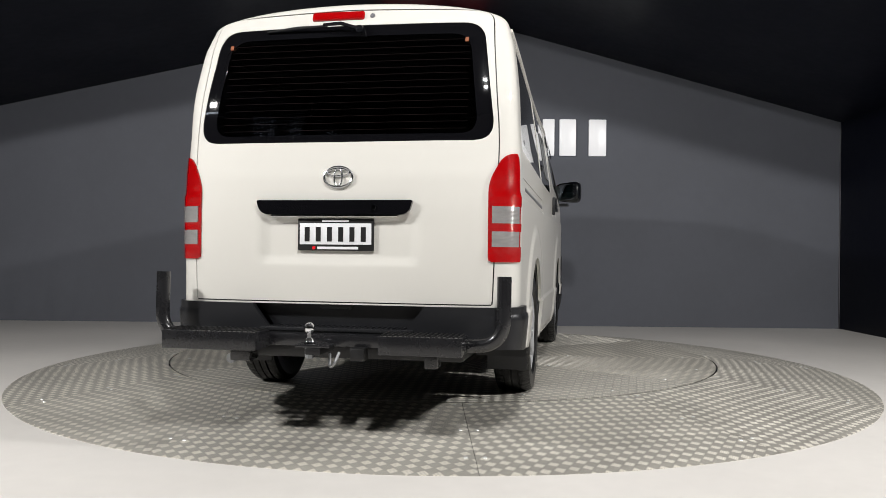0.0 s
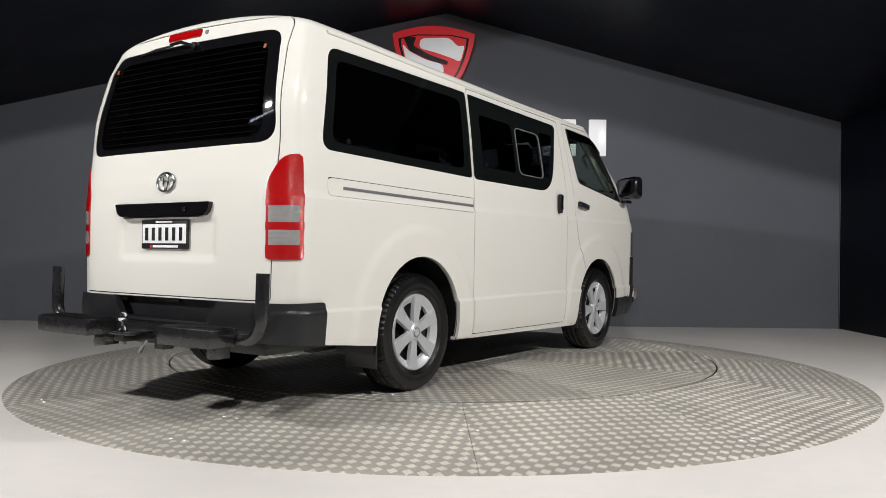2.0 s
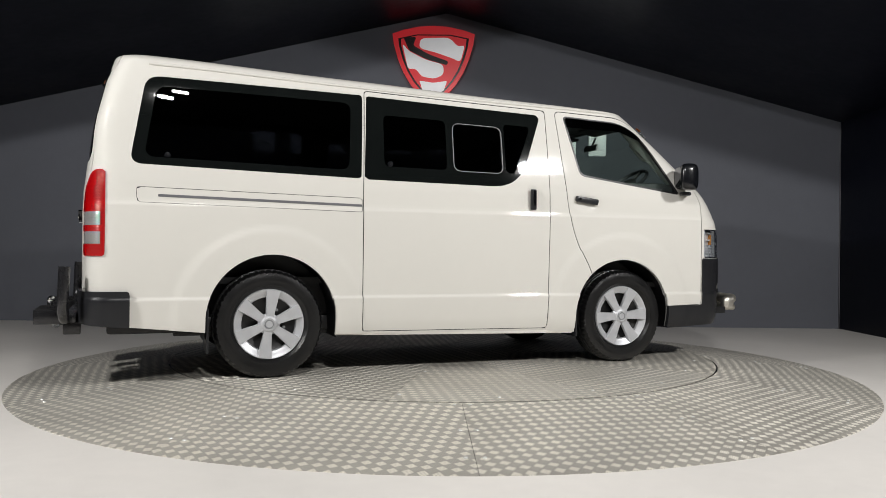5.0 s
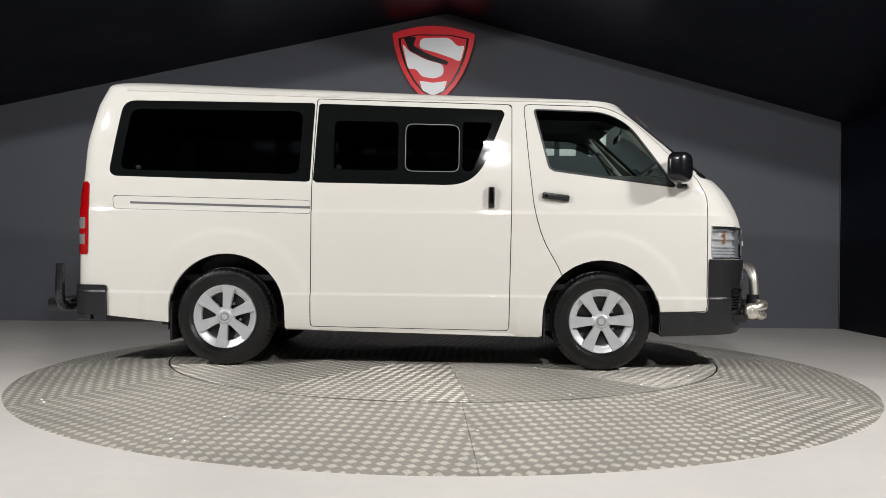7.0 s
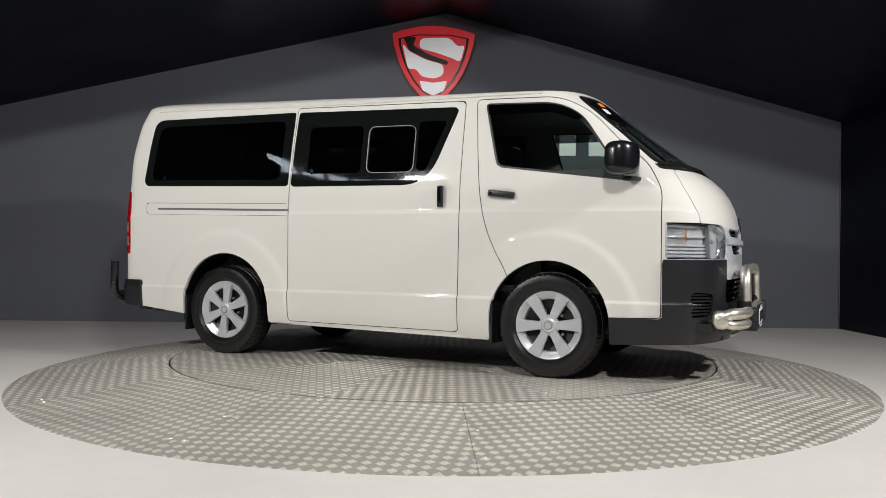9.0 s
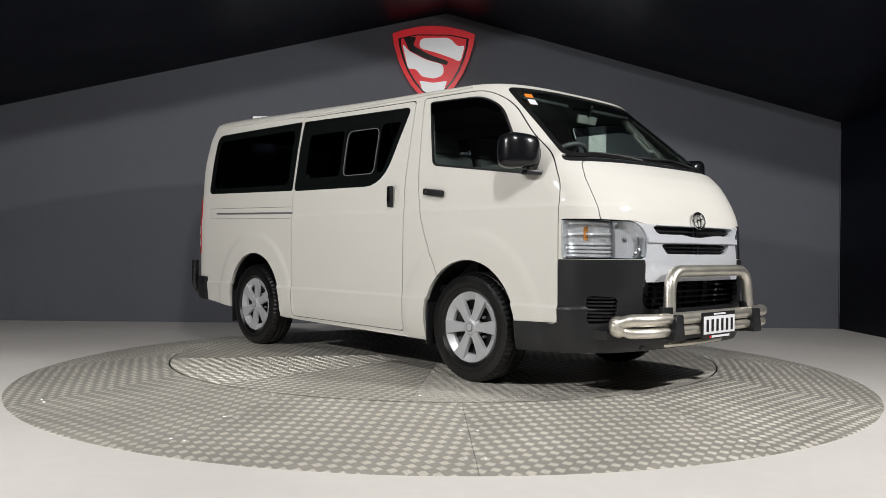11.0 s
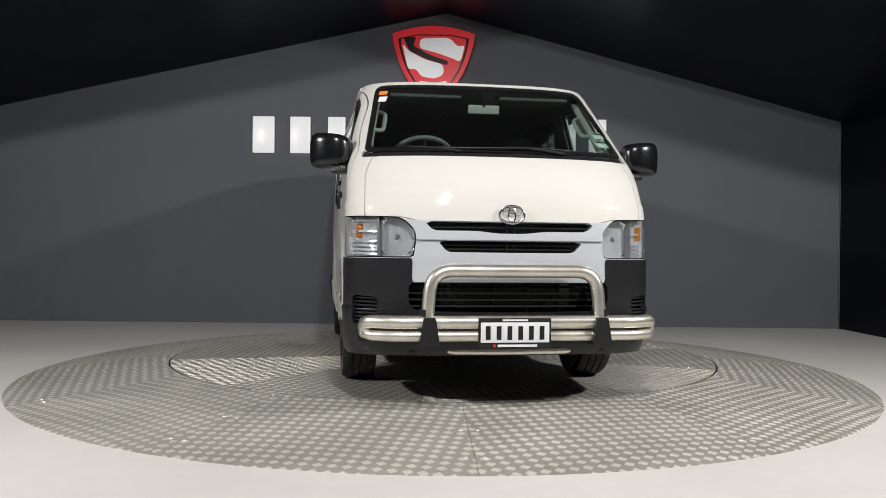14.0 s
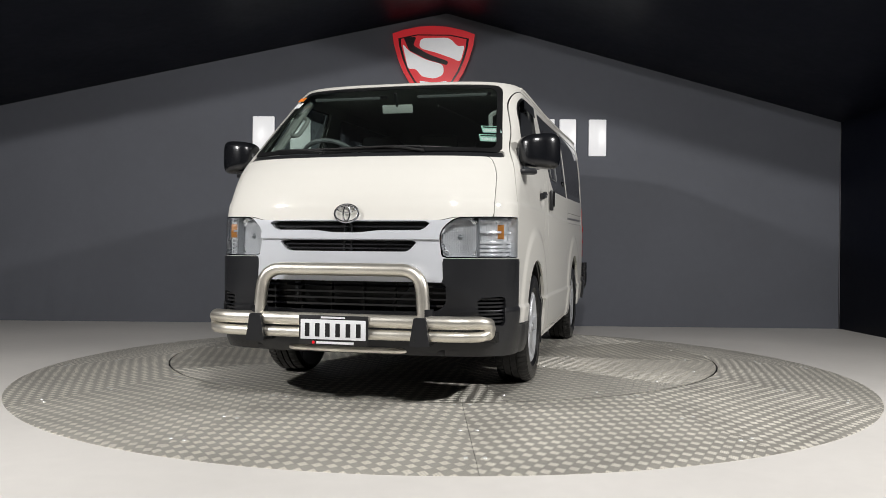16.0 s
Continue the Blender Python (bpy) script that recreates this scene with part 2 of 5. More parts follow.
def fillet(poly, r, n=6):
    """Round the corners of a closed polygon; r is one radius or one for each corner."""
    out = []
    k = len(poly)
    for i in range(k):
        a, b, c = (Vector(poly[i - 1]), Vector(poly[i]), Vector(poly[(i + 1) % k]))
        u, w = a - b, c - b
        ri = r[i] if isinstance(r, (list, tuple)) else r
        ri = min(ri, u.length * 0.49, w.length * 0.49)
        if ri < 1e-4:
            out.append(tuple(b))
            continue
        s, e = b + u.normalized() * ri, b + w.normalized() * ri
        for j in range(n + 1):
            t = j / n
            q = s * (1 - t) ** 2 + b * 2 * t * (1 - t) + e * t * t
            out.append((q.x, q.y))
    return out


def sdf(poly, X, Y):
    """Signed distance of points to a closed polygon, negative inside."""
    P = np.array(poly, float)
    best = np.full(X.shape, 1e9)
    inside = np.zeros(X.shape, bool)
    for (ax, ay), (bx, by) in zip(P, np.roll(P, -1, 0)):
        ex, ey = bx - ax, by - ay
        L = ex * ex + ey * ey
        if L < 1e-12:
            continue
        t = np.clip(((X - ax) * ex + (Y - ay) * ey) / L, 0, 1)
        best = np.minimum(best, np.hypot(X - ax - t * ex, Y - ay - t * ey))
        cross = (ay > Y) != (by > Y)
        with np.errstate(divide="ignore", invalid="ignore"):
            inside ^= cross & (X < (bx - ax) * (Y - ay) / (by - ay if by != ay else 1e-9) + ax)
    return np.where(inside, -best, best)


def split(M, s):
    """Cut a surface (points, normals, faces) along s = 0. Returns the part with s < 0 and the rest."""
    V, N, F = M
    if not F:
        return (V, N, []), (V, N, [])
    width = max(map(len, F))
    pad = np.array([f + (f[-1],) * (width - len(f)) for f in F])
    sv = s[pad]
    lo, hi = sv.max(1) <= 0, sv.min(1) >= 0
    neg = [F[i] for i in np.nonzero(lo)[0]]
    pos = [F[i] for i in np.nonzero(~lo & hi)[0]]
    nv, nn, cut = [], [], {}
    base = len(V)
    for i in np.nonzero(~lo & ~hi)[0]:
        f = F[i]
        a_, b_ = [], []
        for p, q in zip(f, f[1:] + f[:1]):
            sp, sq = s[p], s[q]
            if sp <= 0:
                a_.append(p)
            if sp >= 0:
                b_.append(p)
            if (sp < 0 < sq) or (sq < 0 < sp):
                key = (p, q) if p < q else (q, p)
                if key not in cut:
                    k, l = key
                    t = s[k] / (s[k] - s[l])
                    cut[key] = base + len(nv)
                    nv.append(V[k] * (1 - t) + V[l] * t)
                    nn.append(N[k] * (1 - t) + N[l] * t)
                a_.append(cut[key])
                b_.append(cut[key])
        if len(a_) > 2:
            neg.append(tuple(a_))
        if len(b_) > 2:
            pos.append(tuple(b_))
    if nv:
        V, N = np.vstack([V, nv]), np.vstack([N, nn])
    return (V, N, neg), (V, N, pos)


def panel(name, M, mat, parent, label="", out=0.0, thick=0.012, puff=None, angle=35):
    """A sheet cut from the body surface, given thickness and its own edges."""
    V, N, F = M
    if not F:
        return None
    used = np.unique(np.concatenate([np.array(f) for f in F]))
    remap = np.full(len(V), -1)
    remap[used] = np.arange(len(used))
    V, N = V[used], N[used]
    F = [tuple(int(remap[i]) for i in f) for f in F]
    top = V + N * out
    n = len(top)
    allv = np.vstack([top, top - N * thick])
    edges = {}
    for f in F:
        for p, q in zip(f, f[1:] + f[:1]):
            edges[(p, q)] = True
    faces = list(F) + [tuple(i + n for i in f[::-1]) for f in F]
    for (p, q) in edges:
        if (q, p) not in edges:
            faces.append((q, p, p + n, q + n))
    return link(name, allv, faces, mat, parent, label, angle=angle)


# ---------------------------------------------------------------- van body surface
def curve(pairs):
    xs, ys = zip(*pairs)
    return lambda v: float(np.interp(v, xs, ys))


FRONT_X = curve([(0.2, 2.30), (0.3, 2.335), (0.6, 2.352), (0.76, 2.35), (0.95, 2.342), (1.03, 2.33), (1.10, 2.312), (1.17, 2.282), (1.24, 2.236),
                 (1.30, 2.18), (1.39, 2.075), (1.47, 1.985), (1.63, 1.81), (1.79, 1.635), (1.87, 1.545), (1.92, 1.48)])
REAR_X = curve([(0.2, -2.35), (0.3, -2.37), (1.0, -2.372), (1.15, -2.366), (1.25, -2.345), (1.4, -2.308), (1.6, -2.258), (1.8, -2.205), (1.88, -2.18), (1.92, -2.16)])
HALF_W = curve([(0.2, 0.80), (0.27, 0.825), (0.33, 0.838), (0.487, 0.852), (0.493, 0.8515), (0.507, 0.8425), (0.513, 0.842), (0.80, 0.845), (1.034, 0.847), (1.054, 0.8475), (1.066, 0.8435), (1.08, 0.8405),
                (1.20, 0.838), (1.28, 0.831), (1.36, 0.820), (1.60, 0.785), (1.80, 0.752), (1.88, 0.738), (1.92, 0.728)])


def smooth(v, a, b):
    t = np.clip((v - a) / (b - a), 0, 1)
    return t * t * (3 - 2 * t)


def half_outline(xf, xr, w, lf=0.42, nf=2.6, lr=0.28, nr=5.0):
    """One side of the van's plan, from the nose to the tail."""
    th = np.linspace(0, math.pi / 2, 500)
    fx = xf - lf + lf * np.cos(th) ** (2 / nf)
    fy = w * np.sin(th) ** (2 / nf)
    rx = xr + lr - lr * np.cos(th) ** (2 / nr)
    ry = w * np.sin(th) ** (2 / nr)

    def even(px, py, n):
        d = np.concatenate([[0], np.cumsum(np.hypot(np.diff(px), np.diff(py)))])
        t = np.linspace(0, d[-1], n)
        return np.interp(t, d, px), np.interp(t, d, py)

    ax, ay = even(fx, fy, 48)
    bx = np.linspace(xf - lf, xr + lr, 160)
    cx, cy = even(rx[::-1], ry[::-1], 48)
    return np.concatenate([ax, bx[1:-1], cx]), np.concatenate([ay, np.full(158, w), cy])


def roof_drop(x):
    return np.interp(x, [-2.2, -0.5, 0.8], [0.034, 0.02, 0.0])


def body_surface():
    rows = []
    zs = sorted(list(np.arange(0.22, 1.9201, 0.02)) + [0.487, 0.493, 0.507, 0.513, 1.034, 1.046, 1.054, 1.066, 1.074])
    for z in zs:
        x, y = half_outline(FRONT_X(z), REAR_X(z), HALF_W(z), lr=0.28 - 0.07 * float(smooth(z, 1.2, 1.55)), nf=3.0 - 0.4 * float(smooth(z, 0.95, 1.2)) + 0.9 * float(smooth(z, 1.2, 1.8)))
        rows.append((x, y, np.full(x.shape, z)))
    for d, z in ((0.004, 1.930), (0.010, 1.939), (0.020, 1.948), (0.042, 1.958), (0.08, 1.966), (0.14, 1.973), (0.26, 1.981), (0.42, 1.985), (0.6, 1.987), (0.724, 1.988)):
        x, y = half_outline(1.48 - d * 1.3, -2.16 + d * 0.9, 0.728 - d, lr=0.21, nf=3.5)
        rows.append((x, y, np.full(x.shape, z)))
    n = len(rows[0][0])
    V = []
    for x, y, z in rows:
        V.append(np.stack([np.concatenate([x, x[-2:0:-1]]), np.concatenate([-y, y[-2:0:-1]]), np.concatenate([z, z[-2:0:-1]])], 1))
    m = len(V[0])
    V = np.concatenate(V)
    # a thinner roof edge over the windscreen, and a slight fall towards the front
    over = np.maximum(V[:, 2] - 1.92, 0)
    V[:, 2] -= over * (1 - np.interp(V[:, 0], [-0.5, 1.3], [1.0, 0.4]))
    V[:, 2] -= 0.085 * smooth(V[:, 0], -2.2, 1.7) * smooth(V[:, 2], 1.15, 1.92)
    # lower gutter line towards the tail
    V[:, 2] -= roof_drop(V[:, 0]) * smooth(V[:, 2], 1.76, 1.90)
    # crown of the roof, higher over the tail
    top = smooth(V[:, 2], 1.80, 1.93) * (1 - np.clip(np.abs(V[:, 1]) / 0.73, 0, 1) ** 2)
    V[:, 2] += top * np.interp(V[:, 0], [-2.2, -1.0, 1.5], [0.072, 0.045, 0.0])
    # fuller roof edge over the tail
    aft = smooth(V[:, 0], -0.9, -2.15) * smooth(V[:, 2], 1.12, 1.6)
    V[:, 1] *= 1 + smooth(V[:, 0], 0.3, -2.3) * (0.026 * smooth(V[:, 2], 1.12, 1.6) + 0.024 * smooth(V[:, 2], 1.35, 1.8))
    V[:, 2] += 0.018 * aft * smooth(V[:, 2], 1.5, 1.9)
    V[:, 0] -= 0.045 * aft
    # plate recess in the tailgate
    rec = smooth(np.abs(V[:, 1]), 0.385, 0.36) * smooth(V[:, 2], 0.735, 0.765) * smooth(V[:, 2], 0.965, 0.945) * (V[:, 0] < -2.1)
    V[:, 0] += 0.016 * rec
    # handle cups in the doors
    for hx, hz, ax, az in ((0.548, 1.165, 0.062, 0.095), (0.972, 1.150, 0.105, 0.055)):
        e = np.hypot((V[:, 0] - hx) / ax, (V[:, 2] - hz) / az)
        V[:, 1] -= np.sign(V[:, 1]) * 0.010 * smooth(e, 1.1, 0.6) * (np.abs(V[:, 1]) > 0.7)
    # pressed wheel flares
    for wx in (-1.275, 1.275):
        r = np.hypot(V[:, 0] - wx, V[:, 2] - 0.34)
        b = smooth(r, 0.605, 0.57) * (np.abs(V[:, 1]) > 0.7) * (V[:, 2] > 0.2)
        V[:, 1] += np.sign(V[:, 1]) * 0.010 * b
    F = []
    for i in range(len(rows) - 1):
        for k in range(m):
            F.append((i * m + k, (i + 1) * m + k, (i + 1) * m + (k + 1) % m, i * m + (k + 1) % m))
    # normals
    N = np.zeros_like(V)
    Fa = np.array(F)
    fn = np.cross(V[Fa[:, 2]] - V[Fa[:, 0]], V[Fa[:, 3]] - V[Fa[:, 1]])
    for c in range(4):
        np.add.at(N, Fa[:, c], fn)
    N /= np.linalg.norm(N, axis=1)[:, None] + 1e-12
    if N[np.argmax(V[:, 0]), 0] < 0:
        N = -N
        F = [f[::-1] for f in F]
    return (V, N, F)


def strip(M, values, lo, hi):
    """The band of a surface where lo < values(points) < hi."""
    band, _ = split(M, values(M[0]) - hi)
    band, _ = split(band, lo - values(band[0]))
    return band


def side_cut(M, poly, side, grow=0.0):
    V = M[0]
    s = sdf(poly, V[:, 0], V[:, 2]) - grow
    return split(M, np.where(V[:, 1] * side > 0.3, s, 1.0))


def face_cut(M, poly, front, grow=0.0):
    """Cut by an outline in (|y|, z), mirrored, on the nose or the tail."""
    V = M[0]
    s = sdf(poly, np.abs(V[:, 1]), V[:, 2]) - grow
    ok = V[:, 0] > 1.2 if front else V[:, 0] < -1.9
    return split(M, np.where(ok, s, 1.0))




# ---------------------------------------------------------------- room
def slab(name, corners, thick, mat, label, category="", flip=False):
    """A flat piece of the setting: its corners in order, and a thickness away from the room."""
    bm = bmesh.new()
    P = [Vector(c) for c in corners]
    n = (P[1] - P[0]).cross(P[2] - P[0]).normalized() * thick
    if n.dot(Vector((0, -1, 1.2)) - P[0]) > 0:
        n = -n
    a = [bm.verts.new(p) for p in P]
    b = [bm.verts.new(p + n) for p in P]
    bm.faces.new(a)
    bm.faces.new(b[::-1])
    for i in range(len(P)):
        j = (i + 1) % len(P)
        bm.faces.new((a[i], b[i], b[j], a[j]))
    ob = part(name, bm, mat, smooth=False)
    return tagged(ob, label, category or name.split("_")[0], kind="structure")


def build_room():
    z0 = FLOOR_Z
    # floor sheet with a round hole for the turntable pit
    seg = 160
    V, F = [], []
    ring = [(math.cos(2 * math.pi * k / seg), math.sin(2 * math.pi * k / seg)) for k in range(seg)]
    for c, s in ring:
        V.append(((R_OUT - 0.004) * c, (R_OUT - 0.004) * s, z0))
    for c, s in ring:
        k = min((RIGHT_X + 0.3) / max(c, 1e-6) if c > 0 else (-LEFT_X + 0.3) / max(-c, 1e-6), (WALL_Y + 0.2) / max(s, 1e-6) if s > 0 else 16.0 / max(-s, 1e-6))
        V.append((k * c, k * s, z0))
    for k in range(seg):
        j = (k + 1) % seg
        F.append((k, k + seg, j + seg, j))
    n = len(V)
    V += [(x, y, z - 0.2) for x, y, z in V]
    F += [tuple(i + n for i in f[::-1]) for f in F]
    F += [(k, (k + 1) % seg, (k + 1) % seg + n, k + n) for k in range(seg)]
    floor = link("floor", V, F, FLOOR_MAT, smooth=False)
    tagged(floor, "pale grey painted concrete floor with faint stains", "floor", kind="structure")
    w, f = WALL_Y, BOOTH_Y
    # gable wall: stretched fabric with soft folds near the floor
    nx, nz = 170, 60
    V, F = [], []
    for i in range(nx + 1):
        x = LEFT_X + (RIGHT_X - LEFT_X) * i / nx
        top = RIDGE_Z + (EAVE_L - RIDGE_Z) * x / LEFT_X if x < 0 else RIDGE_Z + (EAVE_R - RIDGE_Z) * x / RIGHT_X
        for j in range(nz + 1):
            z = z0 + (top - z0) * (j / nz) ** 1.5
            low_down = math.exp(-((z - z0) / 0.55)) * (1.0 + 1.6 * math.exp(-((x + 5.0) / 0.7) ** 2))
            fold = noise.noise(Vector((x * 1.7 + 0.5 * z, z * 0.5, 3.1))) + 0.5 * noise.noise(Vector((x * 4.1 - z, z * 0.8, 7.7)))
            wave = 0.006 * noise.noise(Vector((x * 0.7, z * 0.7, 1.3)))
            V.append((x, w - 0.012 + wave - 0.022 * low_down * abs(fold), z))
    for i in range(nx):
        for j in range(nz):
            k = i * (nz + 1) + j
            F.append((k, k + nz + 1, k + nz + 2, k + 1))
    n = len(V)
    V += [(LEFT_X, w + 0.12, z0), (RIGHT_X, w + 0.12, z0), (RIGHT_X, w + 0.12, EAVE_R), (0, w + 0.12, RIDGE_Z), (LEFT_X, w + 0.12, EAVE_L)]
    F += [(n, n + 4, n + 3, n + 2, n + 1)]
    tagged(link("wall_back", V, F, WALL_MAT), "charcoal fabric gable wall with soft folds near the floor", "wall", kind="structure")
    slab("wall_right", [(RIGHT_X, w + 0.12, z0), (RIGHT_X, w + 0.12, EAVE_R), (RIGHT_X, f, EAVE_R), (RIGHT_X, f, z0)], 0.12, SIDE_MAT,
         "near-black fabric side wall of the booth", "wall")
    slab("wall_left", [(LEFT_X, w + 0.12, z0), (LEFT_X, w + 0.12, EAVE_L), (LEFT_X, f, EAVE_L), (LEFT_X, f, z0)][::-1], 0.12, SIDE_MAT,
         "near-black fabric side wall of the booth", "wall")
    slab("ceiling_right", [(0, w + 0.12, RIDGE_Z), (0, f, RIDGE_Z), (RIGHT_X, f, EAVE_R), (RIGHT_X, w + 0.12, EAVE_R)], 0.1, CEIL_MAT,
         "black sloping fabric ceiling", "ceiling")
    slab("ceiling_left", [(0, w + 0.12, RIDGE_Z), (0, f, RIDGE_Z), (LEFT_X, f, EAVE_L), (LEFT_X, w + 0.12, EAVE_L)][::-1], 0.1, CEIL_MAT,
         "black sloping fabric ceiling", "ceiling")
    # the dim hall round the camera
    x0, x1, y1, z1 = -9.0, 9.0, BACK_Y, 6.0
    slab("wall_hall_front", [(x0, y1, z0), (x0, y1, z1), (x1, y1, z1), (x1, y1, z0)], 0.15, HALL_MAT, "dark wall that closes the hall", "wall")
    slab("wall_hall_left", [(x0, y1, z0), (x0, 4.5, z0), (x0, 4.5, z1), (x0, y1, z1)][::-1], 0.15, HALL_MAT, "dark wall that closes the hall", "wall")
    slab("wall_hall_right", [(x1, y1, z0), (x1, 4.5, z0), (x1, 4.5, z1), (x1, y1, z1)], 0.15, HALL_MAT, "dark wall that closes the hall", "wall")
    slab("wall_hall_back", [(x0, 4.5, z0), (x1, 4.5, z0), (x1, 4.5, z1), (x0, 4.5, z1)][::-1], 0.15, HALL_MAT, "dark wall that closes the hall", "wall")
    slab("ceiling_hall", [(x0, y1, z1), (x1, y1, z1), (x1, 4.5, z1), (x0, 4.5, z1)], 0.15, HALL_MAT, "dark hall roof", "ceiling")
    # a row of sloping skylights far off in the dim hall
    for i in range(7):
        ya, za = -4.5 - i * 0.52, 4.02 + i * 0.17
        slab("window_%d" % (i + 1), [(x0 + 0.02, ya, za), (x0 + 0.02, ya - 0.40, za + 0.12), (x0 + 0.02, ya - 0.40, za + 0.24), (x0 + 0.02, ya, za + 0.12)], 0.01, WINDOW_GLOW,
             "narrow daylit skylight high in the hall", "window")
    slab("trim_corner", [(RIGHT_X - 0.012, w - 0.03, z0), (RIGHT_X - 0.012, w - 0.03, EAVE_R - 0.02), (RIGHT_X - 0.012, w - 0.004, EAVE_R - 0.02), (RIGHT_X - 0.012, w - 0.004, z0)], 0.008, TRIM_DARK,
         "thin grey corner trim of the booth", "trim")


def build_floodlights():
    for lx, ly, lz, watts, long, wide in LAMPS:
        lamp = tagged(new("floodlight"), "black floodlight hung from the hall roof", "floodlight", "floodlights")
        lamp.matrix_basis = look((lx, ly, lz), (lx * 0.15, 0.2, 0.5))
        part("housing", box(0, 0, 0.035, long + 0.05, wide + 0.045, 0.06, 0.012), BLACK, lamp)
        part("lens", box(0, 0, 0.002, long + 0.015, wide + 0.01, 0.01, 0.003), LAMP_GLOW if long < 0.4 else PANEL_GLOW, lamp)
        m = lamp.matrix_basis.inverted()
        part("rod", tube([m @ Vector((lx, ly, lz + 0.05)), m @ Vector((lx, ly, 6.0))], 0.012, 8), BLACK, lamp)


BOOTH_Y = 0.0
HALL_MAT = material("dim_hall_wall", (0.05, 0.05, 0.052), 0.8, noise_scale=0.5, vary=0.2)
TRIM_DARK = material("grey_trim", (0.12, 0.12, 0.13), 0.5, noise_scale=5, vary=0.1)


def glow(name, colour, strength):
    m = bpy.data.materials.new(name)
    m.use_nodes = True
    b = m.node_tree.nodes["Principled BSDF"]
    b.inputs["Base Color"].default_value = (*colour, 1)
    b.inputs["Emission Color"].default_value = (*colour, 1)
    b.inputs["Emission Strength"].default_value = strength
    return m


WINDOW_GLOW = glow("daylit_window", (0.80, 0.90, 1.0), 9.0)
LAMP_GLOW = glow("lit_lamp_lens", (1.0, 0.95, 0.87), 30)
PANEL_GLOW = glow("lit_panel_lens", (1.0, 0.97, 0.92), 4)
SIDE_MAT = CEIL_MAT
build_room()
build_floodlights()


# ---------------------------------------------------------------- turntable
SEAMS = [215.3, 244.2, 272.9, 301.1, 330.3] + [330.3 + 30.625 * k for k in range(1, 9)]
DISC_SEAM, DISC_PLATES, R_HUB = 240.0, 10, 0.5


def ring_sector(a0, a1, n=24):
    gap = 0.0012
    V, F = [], []
    rs = [R_IN + 0.012, R_IN + 0.03, R_IN + 0.5, R_OUT - 0.03, R_OUT]
    zs = [-0.003, -0.004, -0.057, FLOOR_Z + 0.010, FLOOR_Z + 0.003]
    for r, z in zip(rs, zs):
        g = gap / r
        for k in range(n + 1):
            a = a0 + g + (a1 - a0 - 2 * g) * k / n
            V.append((r * math.cos(a), r * math.sin(a), z))
    w = n + 1
    for i in range(len(rs) - 1):
        for k in range(n):
            F.append((i * w + k, (i + 1) * w + k, (i + 1) * w + k + 1, i * w + k + 1))
    m = len(V)
    V += [(x, y, z - 0.006) for x, y, z in V]
    F += [tuple(i + m for i in f[::-1]) for f in F]
    edge = {}
    for f in F[:(len(rs) - 1) * n]:
        for p, q in zip(f, f[1:] + f[:1]):
            edge[(p, q)] = 1
    F += [(q, p, p + m, q + m) for p, q in edge if (q, p) not in edge]
    return V, F


def build_turntable():
    ring = tagged(new("turntable_ramp"), "fixed ramp ring of bolted checker plate sectors", "turntable ramp")
    for d0, d1 in zip(SEAMS, SEAMS[1:]):
        a0, a1 = radians(d0), radians(d1)
        mid = (a0 + a1) / 2
        V, F = ring_sector(-(a1 - a0) / 2, (a1 - a0) / 2)
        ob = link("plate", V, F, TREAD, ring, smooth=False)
        ob.matrix_basis = pose(0, 0, 0, 0, 0, math.degrees(mid))
    disc = tagged(new("turntable"), "round rotating turntable of aluminium checker plate", "turntable")
    step = 2 * math.pi / DISC_PLATES
    for i in range(DISC_PLATES):
        half = step / 2
        g = [0.0009 / r for r in (R_HUB, R_IN)]
        out = [(R_HUB * math.cos(a), R_HUB * math.sin(a)) for a in np.linspace(half - g[0], -half + g[0], 9)]
        out += [(R_IN * math.cos(a), R_IN * math.sin(a)) for a in np.linspace(-half + g[1], half - g[1], 33)]
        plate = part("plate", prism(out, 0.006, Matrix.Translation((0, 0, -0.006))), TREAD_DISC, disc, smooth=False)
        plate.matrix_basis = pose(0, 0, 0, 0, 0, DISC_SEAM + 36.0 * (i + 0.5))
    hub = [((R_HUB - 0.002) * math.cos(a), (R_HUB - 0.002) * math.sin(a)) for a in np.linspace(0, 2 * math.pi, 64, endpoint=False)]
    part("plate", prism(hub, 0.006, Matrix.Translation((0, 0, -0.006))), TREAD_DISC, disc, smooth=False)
    part("edge_ring", lathe([(R_IN - 0.03, 0), (R_IN + 0.002, 0), (R_IN + 0.002, 0.09), (R_IN - 0.03, 0.09)], 160), BLACK, disc).matrix_basis = pose(0, 0, -0.0065, -90, 0, 0)
    return disc


TURNTABLE = build_turntable()


BOLT = material("zinc_bolt", (0.72, 0.72, 0.70), 0.35, metal=0.4, noise_scale=20, vary=0.1)


